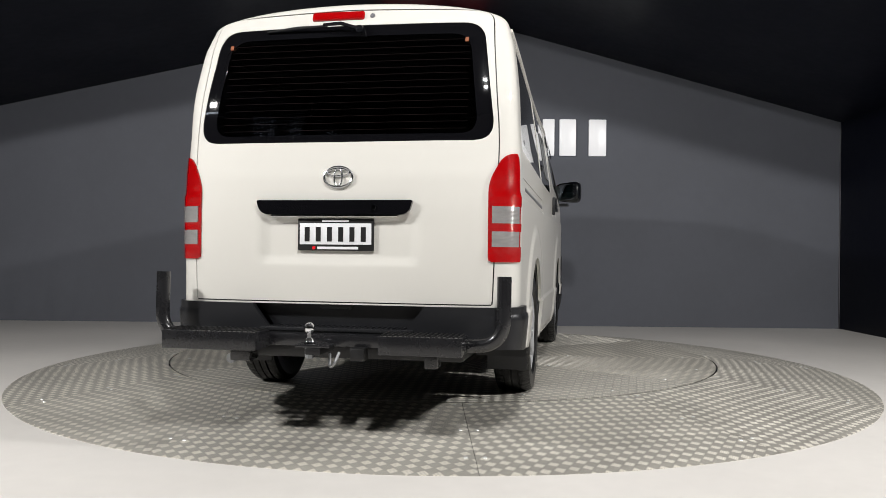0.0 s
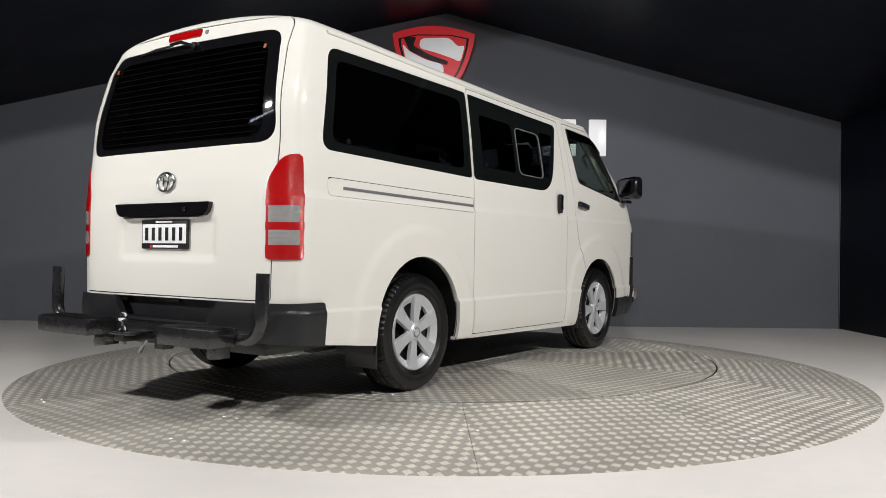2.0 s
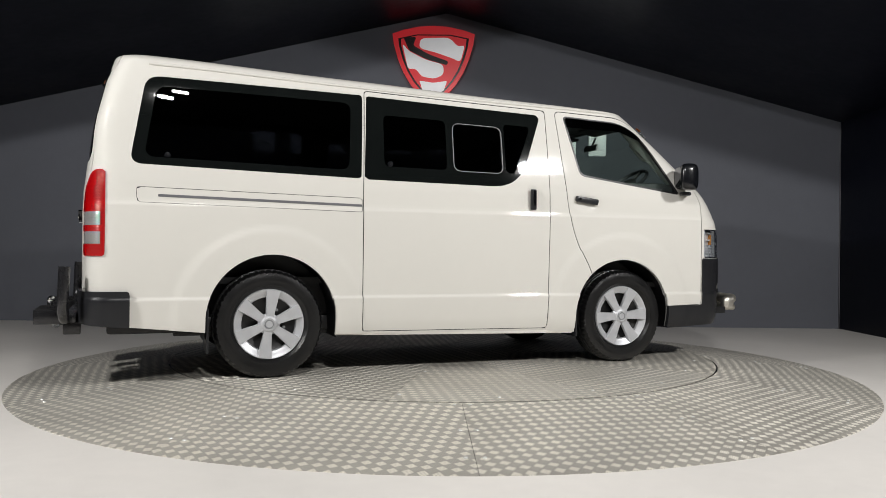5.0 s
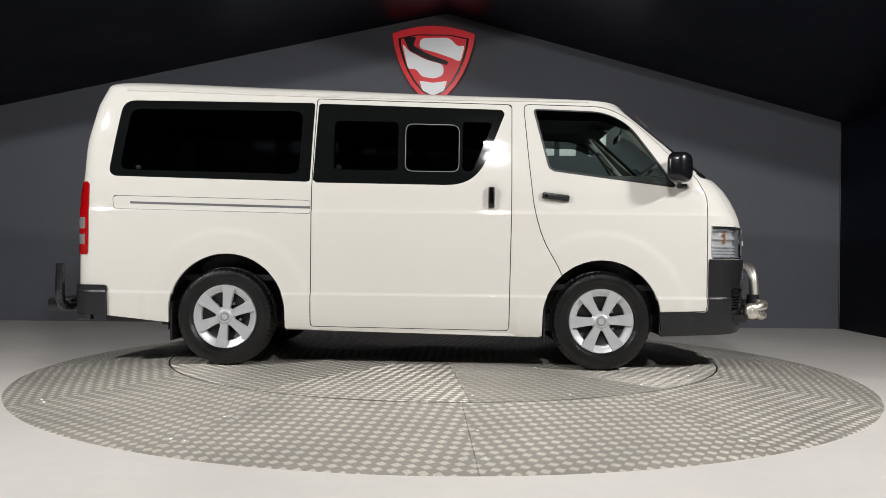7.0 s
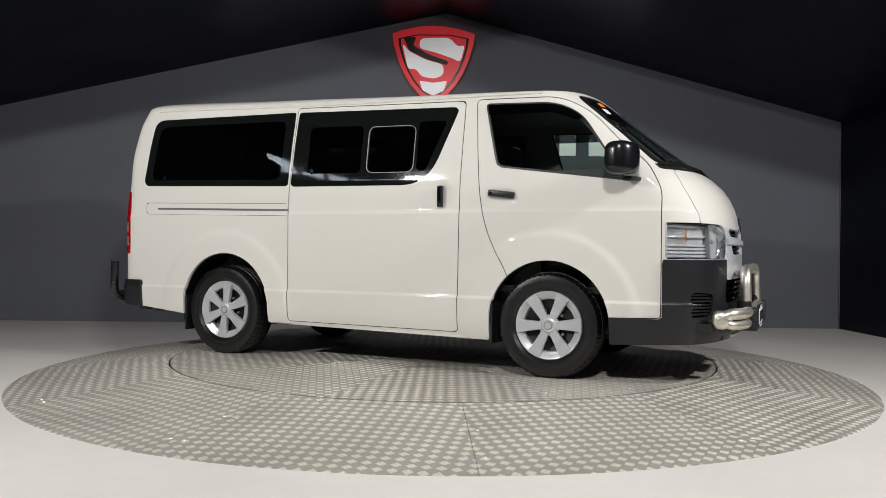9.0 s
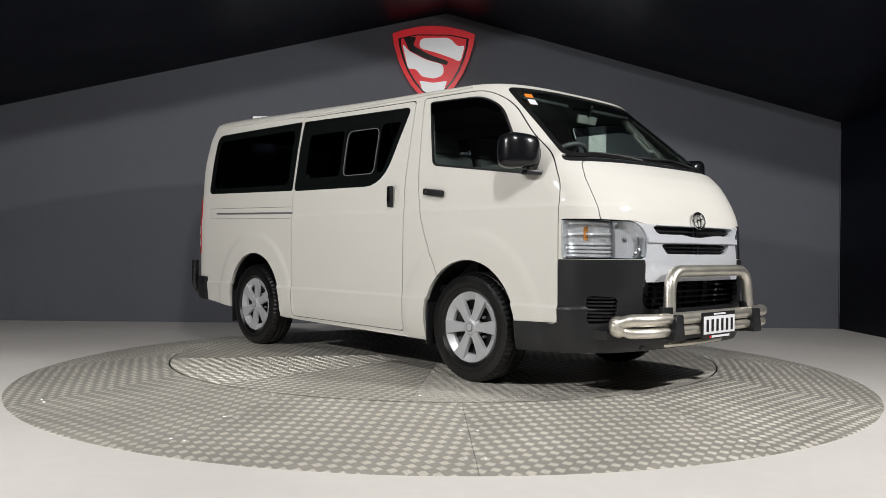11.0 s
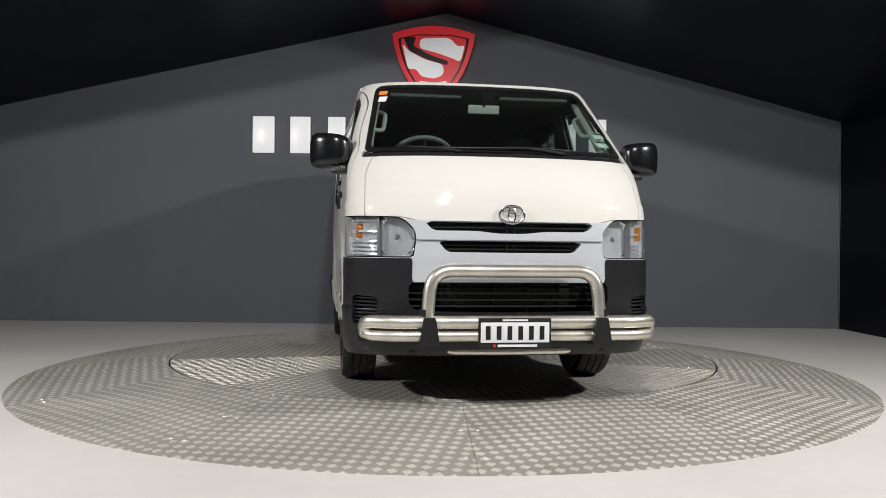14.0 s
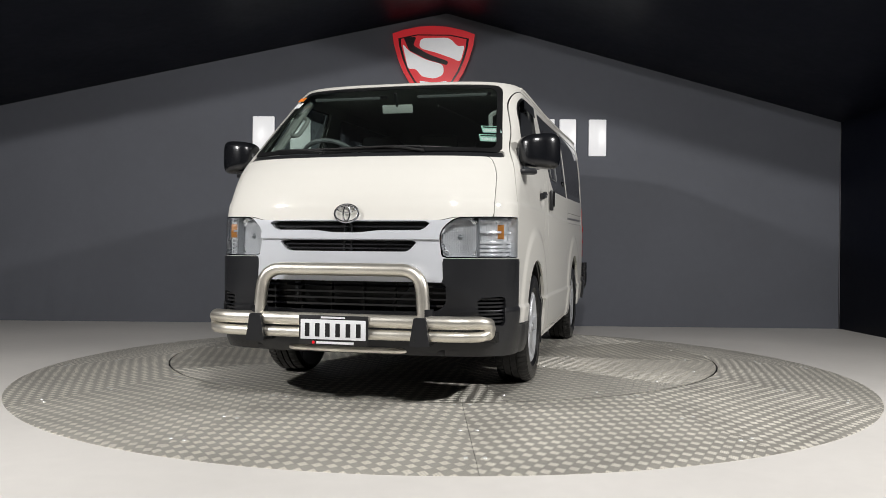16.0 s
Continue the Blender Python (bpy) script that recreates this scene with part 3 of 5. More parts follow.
def build_bolts():
    """Domed bolt heads along the seams of the ramp."""
    ramp = bpy.data.objects["turntable_ramp"]
    bm = bmesh.new()
    bmesh.ops.create_uvsphere(bm, u_segments=10, v_segments=6, radius=0.011, matrix=Matrix.Diagonal((1, 1, 0.45, 1)))
    head = part("bolt", bm, BOLT, ramp)
    spots = []
    for d in SEAMS[:-1]:
        a = radians(d)
        for r in (2.058, 2.462, 2.828):
            z = float(np.interp(r, [R_IN, R_IN + 0.5, R_OUT], [-0.003, -0.057, FLOOR_Z + 0.008]))
            spots += [(ramp, r, a, off, z) for off in (-0.041, 0.041)]
    for i in range(DISC_PLATES):
        a = radians(DISC_SEAM + 36.0 * i)
        spots += [(TURNTABLE, 0.96, a, 0.025, 0.0), (TURNTABLE, 1.83, a, 0.03, 0.0), (TURNTABLE, 1.89, a + radians(18), 0.0, 0.0)]
    for k, (owner, r, a, off, z) in enumerate(spots):
        ob = head if k == 0 else new("bolt", head.data)
        ob.parent = owner
        ob.location = (r * math.cos(a) - off * math.sin(a), r * math.sin(a) + off * math.cos(a), z)


build_bolts()


# ---------------------------------------------------------------- wall sign
def build_sign():
    back = pose(0, 0, 0, 90, 0, 0)
    y = WALL_Y - 0.016
    # lettering as plain bars
    sign = tagged(new("wall_lettering"), "row of white block bars on the charcoal wall", "wall sign")
    x = -2.41
    widths = [0.45, 0.42, 0.36, 0.40, 0.43, 0.36, 0.43, 0.0, 0.43, 0.15, 0.34, 0.36]
    total = sum(widths) + 0.21
    for w in widths:
        k = 4.49 / (total + 0.035 * 10)
        if w == 0:
            x += 0.21 * k
            continue
        bar = box(x + w * k * (0.5 if w < 0.37 and w > 0.2 and x < 1.2 else 0.4 if w > 0.2 else 0.5), y - 0.02, 2.205, w * k * (0.62 if w > 0.2 else 1.0), 0.04, 0.45, 0.01)
        part("bar", bar, SIGN_WHITE, sign, angle=30)
        x += (w + 0.035) * k
    # shield emblem
    m = tagged(new("shield_emblem"), "glossy red shield emblem with silver fields high on the charcoal wall", "wall sign")
    cx, zt = -0.155, 3.56

    def at(px, pz, depth):
        return Matrix.Translation((cx, y - depth, zt)) @ back

    arc = [(-0.505, -0.10), (-0.36, -0.05), (-0.18, -0.012), (0, 0), (0.18, -0.012), (0.36, -0.05), (0.505, -0.10), (0.49, -0.22), (0.44, -0.40), (0.37, -0.57),
           (0.28, -0.72), (0.17, -0.85), (0.0, -0.97), (-0.17, -0.85), (-0.28, -0.72), (-0.37, -0.57), (-0.44, -0.40), (-0.49, -0.22)]
    part("shield", prism(arc, 0.05, at(0, 0, 0)), SIGN_RED, m, smooth=False)
    inner = [(x0 * 0.86, z0 * 0.86 - 0.07) for x0, z0 in arc[6:]] + [(-0.435, -0.16), (-0.2, -0.11), (0.2, -0.11)]
    part("inset", prism(inner, 0.008, at(0, 0, 0.05)), SIGN_BLACK, m, smooth=False)
    field = [(x0 * 0.80, z0 * 0.82 - 0.085) for x0, z0 in arc[6:]] + [(-0.40, -0.17), (-0.2, -0.125), (0.2, -0.125)]
    part("field", prism(field, 0.006, at(0, 0, 0.058)), SIGN_RED, m, smooth=False)
    upper = fillet([(-0.16, -0.16), (0.20, -0.15), (0.30, -0.26), (0.385, -0.24), (0.33, -0.45), (0.23, -0.40), (0.02, -0.33), (-0.18, -0.28)], 0.07)
    part("silver_field", prism(upper, 0.006, at(0, 0, 0.064)), SIGN_GREY, m, smooth=False)
    lower = fillet([(-0.385, -0.22), (-0.30, -0.32), (-0.10, -0.42), (0.12, -0.48), (0.13, -0.60), (0.02, -0.655), (-0.14, -0.63), (-0.22, -0.53), (-0.31, -0.54)], 0.05)
    part("silver_field", prism(lower, 0.006, at(0, 0, 0.064)), SIGN_GREY, m, smooth=False)
    foot = fillet([(-0.17, -0.68), (0.0, -0.705), (0.17, -0.68), (0.13, -0.80), (0, -0.86), (-0.13, -0.80)], 0.02)
    part("silver_field", prism(foot, 0.006, at(0, 0, 0.064)), SIGN_GREY, m, smooth=False)
    band = fillet([(-0.37, -0.15), (-0.21, -0.145), (-0.25, -0.25), (-0.05, -0.36), (0.18, -0.44), (0.17, -0.49), (-0.08, -0.42), (-0.30, -0.31)], 0.03)
    part("dark_band", prism(band, 0.004, at(0, 0, 0.070)), SIGN_BLACK, m, smooth=False)


build_sign()


# ---------------------------------------------------------------- van
ARCH = [(-1.268, 0.365, 0.402), (1.282, 0.350, 0.397)]
REAR_WIN = fillet([(-2.015, 1.825), (-0.685, 1.815), (-0.705, 1.262), (-2.105, 1.295)], [0.08, 0.02, 0.02, 0.07])
SLIDE_WIN = fillet([(-0.660, 1.812), (0.635, 1.775), (0.43, 1.245), (-0.685, 1.258)], [0.02, 0.05, 0.20, 0.02])
DOOR_WIN = fillet([(0.815, 1.785), (1.30, 1.765), (1.47, 1.685), (1.785, 1.238), (0.925, 1.350)], [0.03, 0.12, 0.14, 0.03, 0.04])
SLIDE_DOOR = fillet([(-0.672, 1.845), (0.672, 1.812), (0.672, 1.08), (0.660, 0.262), (-0.692, 0.275), (-0.692, 1.2)], 0.02)
FRONT_DOOR = fillet([(0.752, 1.815), (1.33, 1.80), (1.52, 1.70), (1.735, 1.48), (1.90, 1.345), (1.985, 1.18), (1.985, 0.41), (1.60, 0.40), (1.05, 0.55),
                     (0.995, 0.69), (0.885, 0.88), (0.825, 1.09), (0.79, 1.4)], [0.04, 0.1, 0.1, 0.05, 0.08, 0.05, 0.01, 0.01, 0.01, 0.05, 0.1, 0.1, 0.1])
RAIL = fillet([(-2.068, 1.160), (-0.700, 1.135), (-0.700, 1.045), (-2.060, 1.070)], [0.02, 0.005, 0.005, 0.02])
SCREEN = fillet([(-0.5, 1.830), (0.648, 1.820), (0.745, 1.345), (-0.5, 1.345)], [0, 0.05, 0.03, 0])
COWL = [(-0.5, 1.352), (0.752, 1.352), (0.765, 1.310), (-0.5, 1.310)]
HOOD = fillet([(-0.5, 1.312), (0.70, 1.312), (0.745, 1.22), (0.752, 0.975), (0.56, 0.975), (0.49, 0.955), (-0.5, 0.955)], [0, 0.03, 0.1, 0.01, 0.05, 0.05, 0])
HEAD = fillet([(0.90, 0.985), (0.565, 0.975), (0.485, 0.900), (0.505, 0.765), (0.90, 0.765)], [0, 0.04, 0.05, 0.01, 0])
GRILLE = [(-0.5, 0.957), (0.495, 0.957), (0.560, 0.966), (0.545, 0.765), (0.508, 0.763), (0.513, 0.640), (-0.5, 0.640)]
SLOT_TOP = fillet([(-0.5, 0.9535), (0.455, 0.9535), (0.405, 0.905), (0.17, 0.905), (0.08, 0.892), (-0.5, 0.892)], [0, 0.01, 0.02, 0.05, 0.05, 0])
SLOT_MID = fillet([(-0.5, 0.853), (0.385, 0.853), (0.335, 0.795), (-0.5, 0.792)], [0, 0.012, 0.02, 0])
LOW_GRILLE = fillet([(-0.5, 0.640), (0.525, 0.640), (0.530, 0.53), (0.485, 0.490), (-0.5, 0.480)], [0, 0.01, 0.03, 0.04, 0])
VENT = fillet([(0.675, 0.560), (0.800, 0.570), (0.800, 0.415), (0.690, 0.425)], 0.02)
GATE = fillet([(-0.5, 1.990), (0.700, 1.955), (0.752, 1.32), (0.728, 0.555), (-0.5, 0.555)], [0, 0.06, 0.1, 0.01, 0])
GATE_WIN = fillet([(-0.5, 1.900), (0.662, 1.890), (0.735, 1.312), (-0.5, 1.310)], [0, 0.09, 0.11, 0])
TAIL = fillet([(0.90, 1.255), (0.775, 1.255), (0.705, 1.12), (0.705, 0.752), (0.90, 0.752)], [0, 0.05, 0.05, 0.005, 0])


def x_limit(M, limit, above):
    x = M[0][:, 0]
    return split(M, (limit - x) if above else (x - limit))


def cut_side_both(M, poly, grow=0.0):
    """Cut an outline from both sides of the van; returns right piece, left piece and the rest."""
    r, M = side_cut(M, poly, -1, grow)
    l, M = side_cut(M, poly, 1, grow)
    return r, l, M


SLIDE_PANE = fillet([(-0.055, 1.672), (0.312, 1.665), (0.312, 1.338), (-0.055, 1.342)], 0.05)
REAR_CLEAR = fillet([(-1.955, 1.765), (-0.765, 1.755), (-0.785, 1.315), (-2.025, 1.340)], 0.06)
FIX_CLEAR = fillet([(-0.547, 1.692), (-0.105, 1.685), (-0.105, 1.345), (-0.547, 1.350)], 0.035)
AFT_CLEAR = fillet([(0.335, 1.690), (0.545, 1.685), (0.405, 1.340), (0.335, 1.345)], 0.03)
SCREEN_IN = fillet([(-0.5, 1.808), (0.622, 1.797), (0.712, 1.368), (-0.5, 1.368)], [0, 0.05, 0.04, 0])
GATE_IN = fillet([(-0.5, 1.845), (0.600, 1.835), (0.655, 1.345), (-0.5, 1.350)], [0, 0.09, 0.09, 0])
LINING = material("grey_cabin_lining", (0.26, 0.26, 0.25), 0.9, noise_scale=6, vary=0.2)
PANE_GREY = material("dull_pane_frame", (0.16, 0.165, 0.17), 0.45, noise_scale=9, vary=0.1)
HEATER = material("heater_wire", (0.010, 0.006, 0.006), 0.8, noise_scale=9, vary=0.1, spec=0.05)
TRIM_MID = material("grey_metal_trim", (0.30, 0.31, 0.32), 0.35, metal=0.6, noise_scale=9, vary=0.1)


def superball(cx, cy, cz, sx, sy, sz, e=0.55, nu=36, nv=20):
    """A rounded block between a ball and a box."""
    f = lambda c: math.copysign(abs(c) ** e, c)
    bm = bmesh.new()
    rows = []
    for j in range(1, nv):
        v = -math.pi / 2 + math.pi * j / nv
        rows.append([bm.verts.new((cx + sx * f(math.cos(v)) * f(math.cos(2 * math.pi * i / nu)), cy + sy * f(math.cos(v)) * f(math.sin(2 * math.pi * i / nu)), cz + sz * f(math.sin(v)))) for i in range(nu)])
    lo, hi = bm.verts.new((cx, cy, cz - sz)), bm.verts.new((cx, cy, cz + sz))
    for a, b in zip(rows, rows[1:]):
        for i in range(nu):
            bm.faces.new((a[i], a[(i + 1) % nu], b[(i + 1) % nu], b[i]))
    for i in range(nu):
        bm.faces.new((lo, rows[0][(i + 1) % nu], rows[0][i]))
        bm.faces.new((hi, rows[-1][i], rows[-1][(i + 1) % nu]))
    return bm


def mirror(van, side):
    """Door mirror: housing, arm and glass."""
    bm = superball(0, 0, 0, 0.072, 0.122, 0.096, 0.52)
    for v in bm.verts:
        # fuller at the outer end, swept back at the inner one
        v.co.z *= 1.0 + 0.10 * v.co.y / 0.112
        v.co.x += 0.035 * (v.co.y / 0.112) ** 2 * (-1 if v.co.x > 0 else -0.6)
    hous = part("mirror", bm, MIRROR_BLACK, van, "gloss black door mirror", angle=60)
    hous.matrix_basis = Matrix.Translation((1.785, side * 0.930, 1.365)) @ pose(0, 0, 0, 0, 0, 21 * side) @ Matrix.Diagonal((1, side, 1, 1))
    part("glass", superball(-0.072, 0, 0, 0.006, 0.088, 0.075, 0.5, 28, 14), DARK_MIRROR, hous, "mirror glass")
    arm = box(0, -0.075, -0.118, 0.070, 0.110, 0.028, 0.010)
    part("arm", arm, PLASTIC, hous, "dark grey mirror arm")
    foot = box(-0.045, -0.118, -0.055, 0.09, 0.022, 0.15, 0.008)
    part("base", foot, PLASTIC, hous)


def heater_lines(rg, surface):
    for k in range(14):
        zc = 1.37 + k * 0.0335
        line = strip(strip(surface, lambda P: P[:, 1], -0.60, 0.60), lambda P: P[:, 2], zc - 0.0006, zc + 0.0006)
        panel("heater_wire", line, HEATER, rg, out=-0.003, thick=0.0015)


def lens_zone(M, side):
    V = M[0]
    piece, _ = split(M, np.where(V[:, 1] * side > 0, -1.0, 1.0))
    return piece


def headlight(van, heads, side):
    piece = lens_zone(heads, side)
    lamp = panel("headlight", piece, REFLECTOR, van, "clear multi-reflector headlight", out=-0.052, thick=0.01)
    # fluted dish reflector
    bm = bmesh.new()
    n, rings = 220, []
    for q in [0.10, 0.13] + [0.13 + 0.87 * k / 16 for k in range(1, 17)] + [1.06]:
        row = []
        for k in range(n):
            a = 2 * math.pi * k / n
            c, d = math.cos(a), math.sin(a)
            u = 0.098 * q * math.copysign(abs(c) ** 0.6, c)
            v = 0.092 * q * math.copysign(abs(d) ** 0.6, d)
            sunk = 0.058 * (1 - min(1.0, (u * u + v * v) / 0.0135)) - 0.0065 * abs(math.sin(math.pi * u / 0.018)) * (0.13 < q < 1.0)
            row.append(bm.verts.new((u, -sunk, v)))
        rings.append(row)
    for p, q in zip(rings, rings[1:]):
        for k in range(n):
            bm.faces.new((p[k], p[(k + 1) % n], q[(k + 1) % n], q[k]))
    bowl = part("reflector", bm, DISH, lamp, "bright fluted dish reflector", angle=28)
    bowl.matrix_basis = Matrix.Translation((2.246, side * 0.588, 0.872)) @ pose(0, 0, 0, 0, 0, -90 + side * 21)
    part("bulb_shield", superball(0, -0.028, 0, 0.017, 0.036, 0.017, 0.9, 18, 12), TRIM_MID, bowl)
    part("indicator", box(2.118, side * 0.768, 0.903, 0.006, 0.044, 0.076, 0.002), AMBER, lamp, "amber indicator reflector")
    V = piece[0]
    for zc in (0.785, 0.806, 0.827, 0.848, 0.902, 0.962):
        slat = strip(strip(piece, lambda P: np.abs(P[:, 1]), 0.695, 2.0), lambda P: P[:, 2], zc - 0.006, zc + 0.006)
        panel("step_reflector", slat, HEAD_RIB, lamp, out=-0.035, thick=0.02)
    divider = strip(piece, lambda P: np.abs(P[:, 1]), 0.684, 0.693)
    panel("divider", divider, TRIM_MID, lamp, out=-0.012, thick=0.05)
    panel("bezel", strip(piece, lambda P: sdf(HEAD, np.abs(P[:, 1]), P[:, 2]), -0.006, 1.0), CHROME, lamp, "bright bezel", out=-0.001, thick=0.06)
    panel("bezel", strip(piece, lambda P: P[:, 0], 1.9, 2.018), HEAD_RIB, lamp, "bright side bezel", out=-0.001, thick=0.05)
    panel("cover", piece, LENS_COVER, lamp, "clear lamp cover", out=0.004, thick=0.003)


def taillight(van, tails, side):
    piece = lens_zone(tails, side)
    V = piece[0]
    bands = [(0.74, 0.822, RED_LENS), (0.822, 0.893, CLEAR_RIB), (0.893, 0.930, RED_LENS), (0.930, 1.008, CLEAR_RIB), (1.008, 1.30, RED_LENS)]
    lamp = panel("taillight", piece, RED_LENS, van, "red and clear upright tail lamp", out=0.004, thick=0.03)
    for z0, z1, mat in bands:
        V = piece[0]
        zone, _ = split(piece, np.maximum(z0 - V[:, 2], V[:, 2] - z1))
        if mat is CLEAR_RIB:
            V2 = zone[0]
            inner, rim = split(zone, np.maximum(0.722 - np.abs(V2[:, 1]), V2[:, 0] + 2.256))
            panel("clear_lens", inner, mat, lamp, "clear ribbed lens", out=0.009, thick=0.006)
        else:
            panel("red_lens", zone, mat, lamp, out=0.008, thick=0.005)


def emblem(van, x, z, tilt, s, nx=1):
    """Plain chrome oval badge."""
    e = new("badge")
    def oval(rx, rz, dz=0.0, n=40):
        return [(0, rx * math.cos(2 * math.pi * k / n), dz + rz * math.sin(2 * math.pi * k / n)) for k in range(n)]
    def loop(rx, rz, rad, dz=0.0):
        pts = oval(rx, rz, dz)
        bm = bmesh.new()
        rings = []
        for p in pts:
            c = Vector(p)
            d = Vector((0, c.y, c.z - dz)).normalized()
            rings.append([bm.verts.new(c + d * rad * math.cos(a) + Vector((1, 0, 0)) * rad * 0.8 * math.sin(a)) for a in [2 * math.pi * j / 8 for j in range(8)]])
        for i in range(len(rings)):
            a, b = rings[i], rings[(i + 1) % len(rings)]
            for j in range(8):
                bm.faces.new((a[j], a[(j + 1) % 8], b[(j + 1) % 8], b[j]))
        return bm
    bpy.data.objects.remove(e)
    ob = part("badge", loop(0.066 * s, 0.046 * s, 0.0062), BADGE, van, "chrome oval badge")
    ob.matrix_basis = Matrix.Translation((x, 0, z)) @ pose(0, 0, 0, 0, tilt, 0)
    part("oval", loop(0.050 * s, 0.016 * s, 0.0052, 0.020 * s), BADGE, ob)
    part("oval", loop(0.018 * s, 0.040 * s, 0.0052), BADGE, ob)


def number_plate(van, x, y, z, nx):
    """Plate in its dealer frame; the characters are plain bars."""
    fr = part("number_plate", box(0, 0, 0, 0.012, 0.372, 0.150, 0.004), BLACK, van, "white number plate in a black frame")
    fr.matrix_basis = Matrix.Translation((x, y, z)) @ pose(0, 0, 0, 0, 0, 0 if nx > 0 else 180)
    part("plate", box(0.006, 0, 0.004, 0.006, 0.350, 0.100, 0.001), PLATE_WHITE, fr)
    for k in range(6):
        part("bar", box(0.0098, -0.138 + k * 0.055, 0.002, 0.0025, 0.024, 0.068, 0), BLACK, fr)
    part("bar", box(0.0075, 0, 0.065, 0.003, 0.13, 0.009), PLATE_WHITE, fr)
    part("bar", box(0.0075, 0.012, -0.062, 0.003, 0.20, 0.012), PLATE_WHITE, fr)
    part("dot", box(0.0075, -0.105, -0.062, 0.003, 0.014, 0.014, 0.003), SIGN_RED, fr)


def fittings(van, skin):
    P = skin[0]
    P = P[P[:, 0] < -1.9]

    def rear_x(y, z):
        return float(P[np.argmin((P[:, 1] - y) ** 2 + (P[:, 2] - z) ** 2), 0])

    emblem(van, 2.352, 0.992, -8, 1.0)
    emblem(van, -2.374, 1.143, 4, 1.05)
    number_plate(van, -2.366, 0.012, 0.872, -1)
    number_plate(van, 2.488, -0.012, 0.394, 1)
    gar = part("garnish", prism(fillet([(-0.382, 0.036), (0.382, 0.036), (0.366, -0.012), (0.335, -0.032), (-0.335, -0.032), (-0.366, -0.012)], 0.012, 4), 0.034,
                                 Matrix(((0, 0, -1, -2.362), (1, 0, 0, 0.018), (0, 1, 0, 0.998), (0, 0, 0, 1)))), GLOSS_BLACK, van, "gloss dark tailgate garnish")
    part("under_strip", box(-2.380, 0.018, 0.960, 0.030, 0.62, 0.008, 0.003), CHROME, gar, "chrome lower strip")
    for yy in (-0.585, 0.60):
        part("heater_tab", box(rear_x(yy, 1.80) - 0.001, yy, 1.80, 0.004, 0.016, 0.022, 0, Matrix.Rotation(radians(14), 4, "Y")), TAB_ORANGE, van, "small orange heater tab")
    part("lock", lathe([(0.001, 0.004), (0.011, 0.004), (0.012, 0)], 16), CHROME, gar).matrix_basis = pose(-2.402, -0.18, 0.998, 0, 0, 90)
    st = part("stop_lamp", box(0, 0, 0, 0.026, 0.265, 0.046, 0.0125, seg=5), RED_LENS, van, "red high stop lamp")
    st.matrix_basis = Matrix.Translation((rear_x(0.06, 1.945) - 0.002, 0.06, 1.945)) @ pose(0, 0, 0, 0, 18, 0)
    part("washer_nozzle", lathe([(0.001, 0.012), (0.010, 0.010), (0.014, 0.0), (0.014, -0.01)], 18), TRIM_DARK, van).matrix_basis = pose(rear_x(-0.112, 1.942), -0.112, 1.942, 0, 0, 90)
    # rear wiper
    w = part("rear_wiper", tube([(-2.248, -0.06, 1.868), (-2.268, 0.03, 1.895), (-2.261, 0.12, 1.893)], [0.010, 0.009, 0.007], 10), MIRROR_BLACK, van, "black rear wiper")
    part("blade", tube([(-2.259, 0.10, 1.888), (-2.247, 0.26, 1.886), (-2.233, 0.42, 1.876)], [0.005, 0.008, 0.004], 8), BLACK, w)
    part("pivot", lathe([(0.001, 0.02), (0.018, 0.018), (0.022, 0.0), (0.022, -0.02)], 20), MIRROR_BLACK, w).matrix_basis = pose(-2.243, -0.06, 1.868, 0, 0, 90)
    # front wipers on the cowl
    for y0, y1, zz in ((-0.56, 0.02, 1.37), (0.02, 0.60, 1.372)):
        x0 = 2.125 - 0.28 * y0 * y0
        w = part("wiper", tube([(2.110, y0 + 0.33, 1.342), (2.095 - 0.1 * y0 * y0, y0 + 0.20, 1.362), (2.08 - 0.22 * y0 * y0, y0 + 0.02, 1.372)], [0.009, 0.008, 0.005], 8), BLACK, van, "black wiper arm")
        pts = [(2.102 - 0.34 * yy * yy, yy, 1.366 + 0.004 * math.sin(8 * yy)) for yy in np.linspace(y0 - 0.02, y1 - 0.02, 9)]
        part("blade", tube(pts, 0.0065, 8), BLACK, w)
    # stickers inside the glass
    def sticker(name, x, y, z, w, h, mat, ry, rz, lab):
        bm = box(0, 0, 0, 0.0008, w, h)
        ob = part(name, bm, mat, van, lab, smooth=False)
        ob.matrix_basis = Matrix.Translation((x, y, z)) @ pose(0, 0, 0, 0, ry, rz)
        return ob
    sticker("sticker", 1.560, -0.612, 1.747, 0.052, 0.040, STICKER_ORANGE, -48, -22, "small orange windscreen sticker")
    sticker("sticker", 1.598, -0.618, 1.703, 0.050, 0.055, PLATE_WHITE, -48, -22, "small white windscreen sticker")
    for zz, xx in ((1.492, 1.800), (1.435, 1.862)):
        ob = sticker("sticker", xx, 0.655, zz, 0.110, 0.068, STICKER_GREEN, -48, 24, "pale service sticker inside the windscreen")
        part("bar", box(0.0006, 0, 0.02, 0.0008, 0.095, 0.012), BLACK, ob, smooth=False)
        part("bar", box(0.0006, 0, -0.012, 0.0008, 0.090, 0.026), PLATE_WHITE, ob, smooth=False)
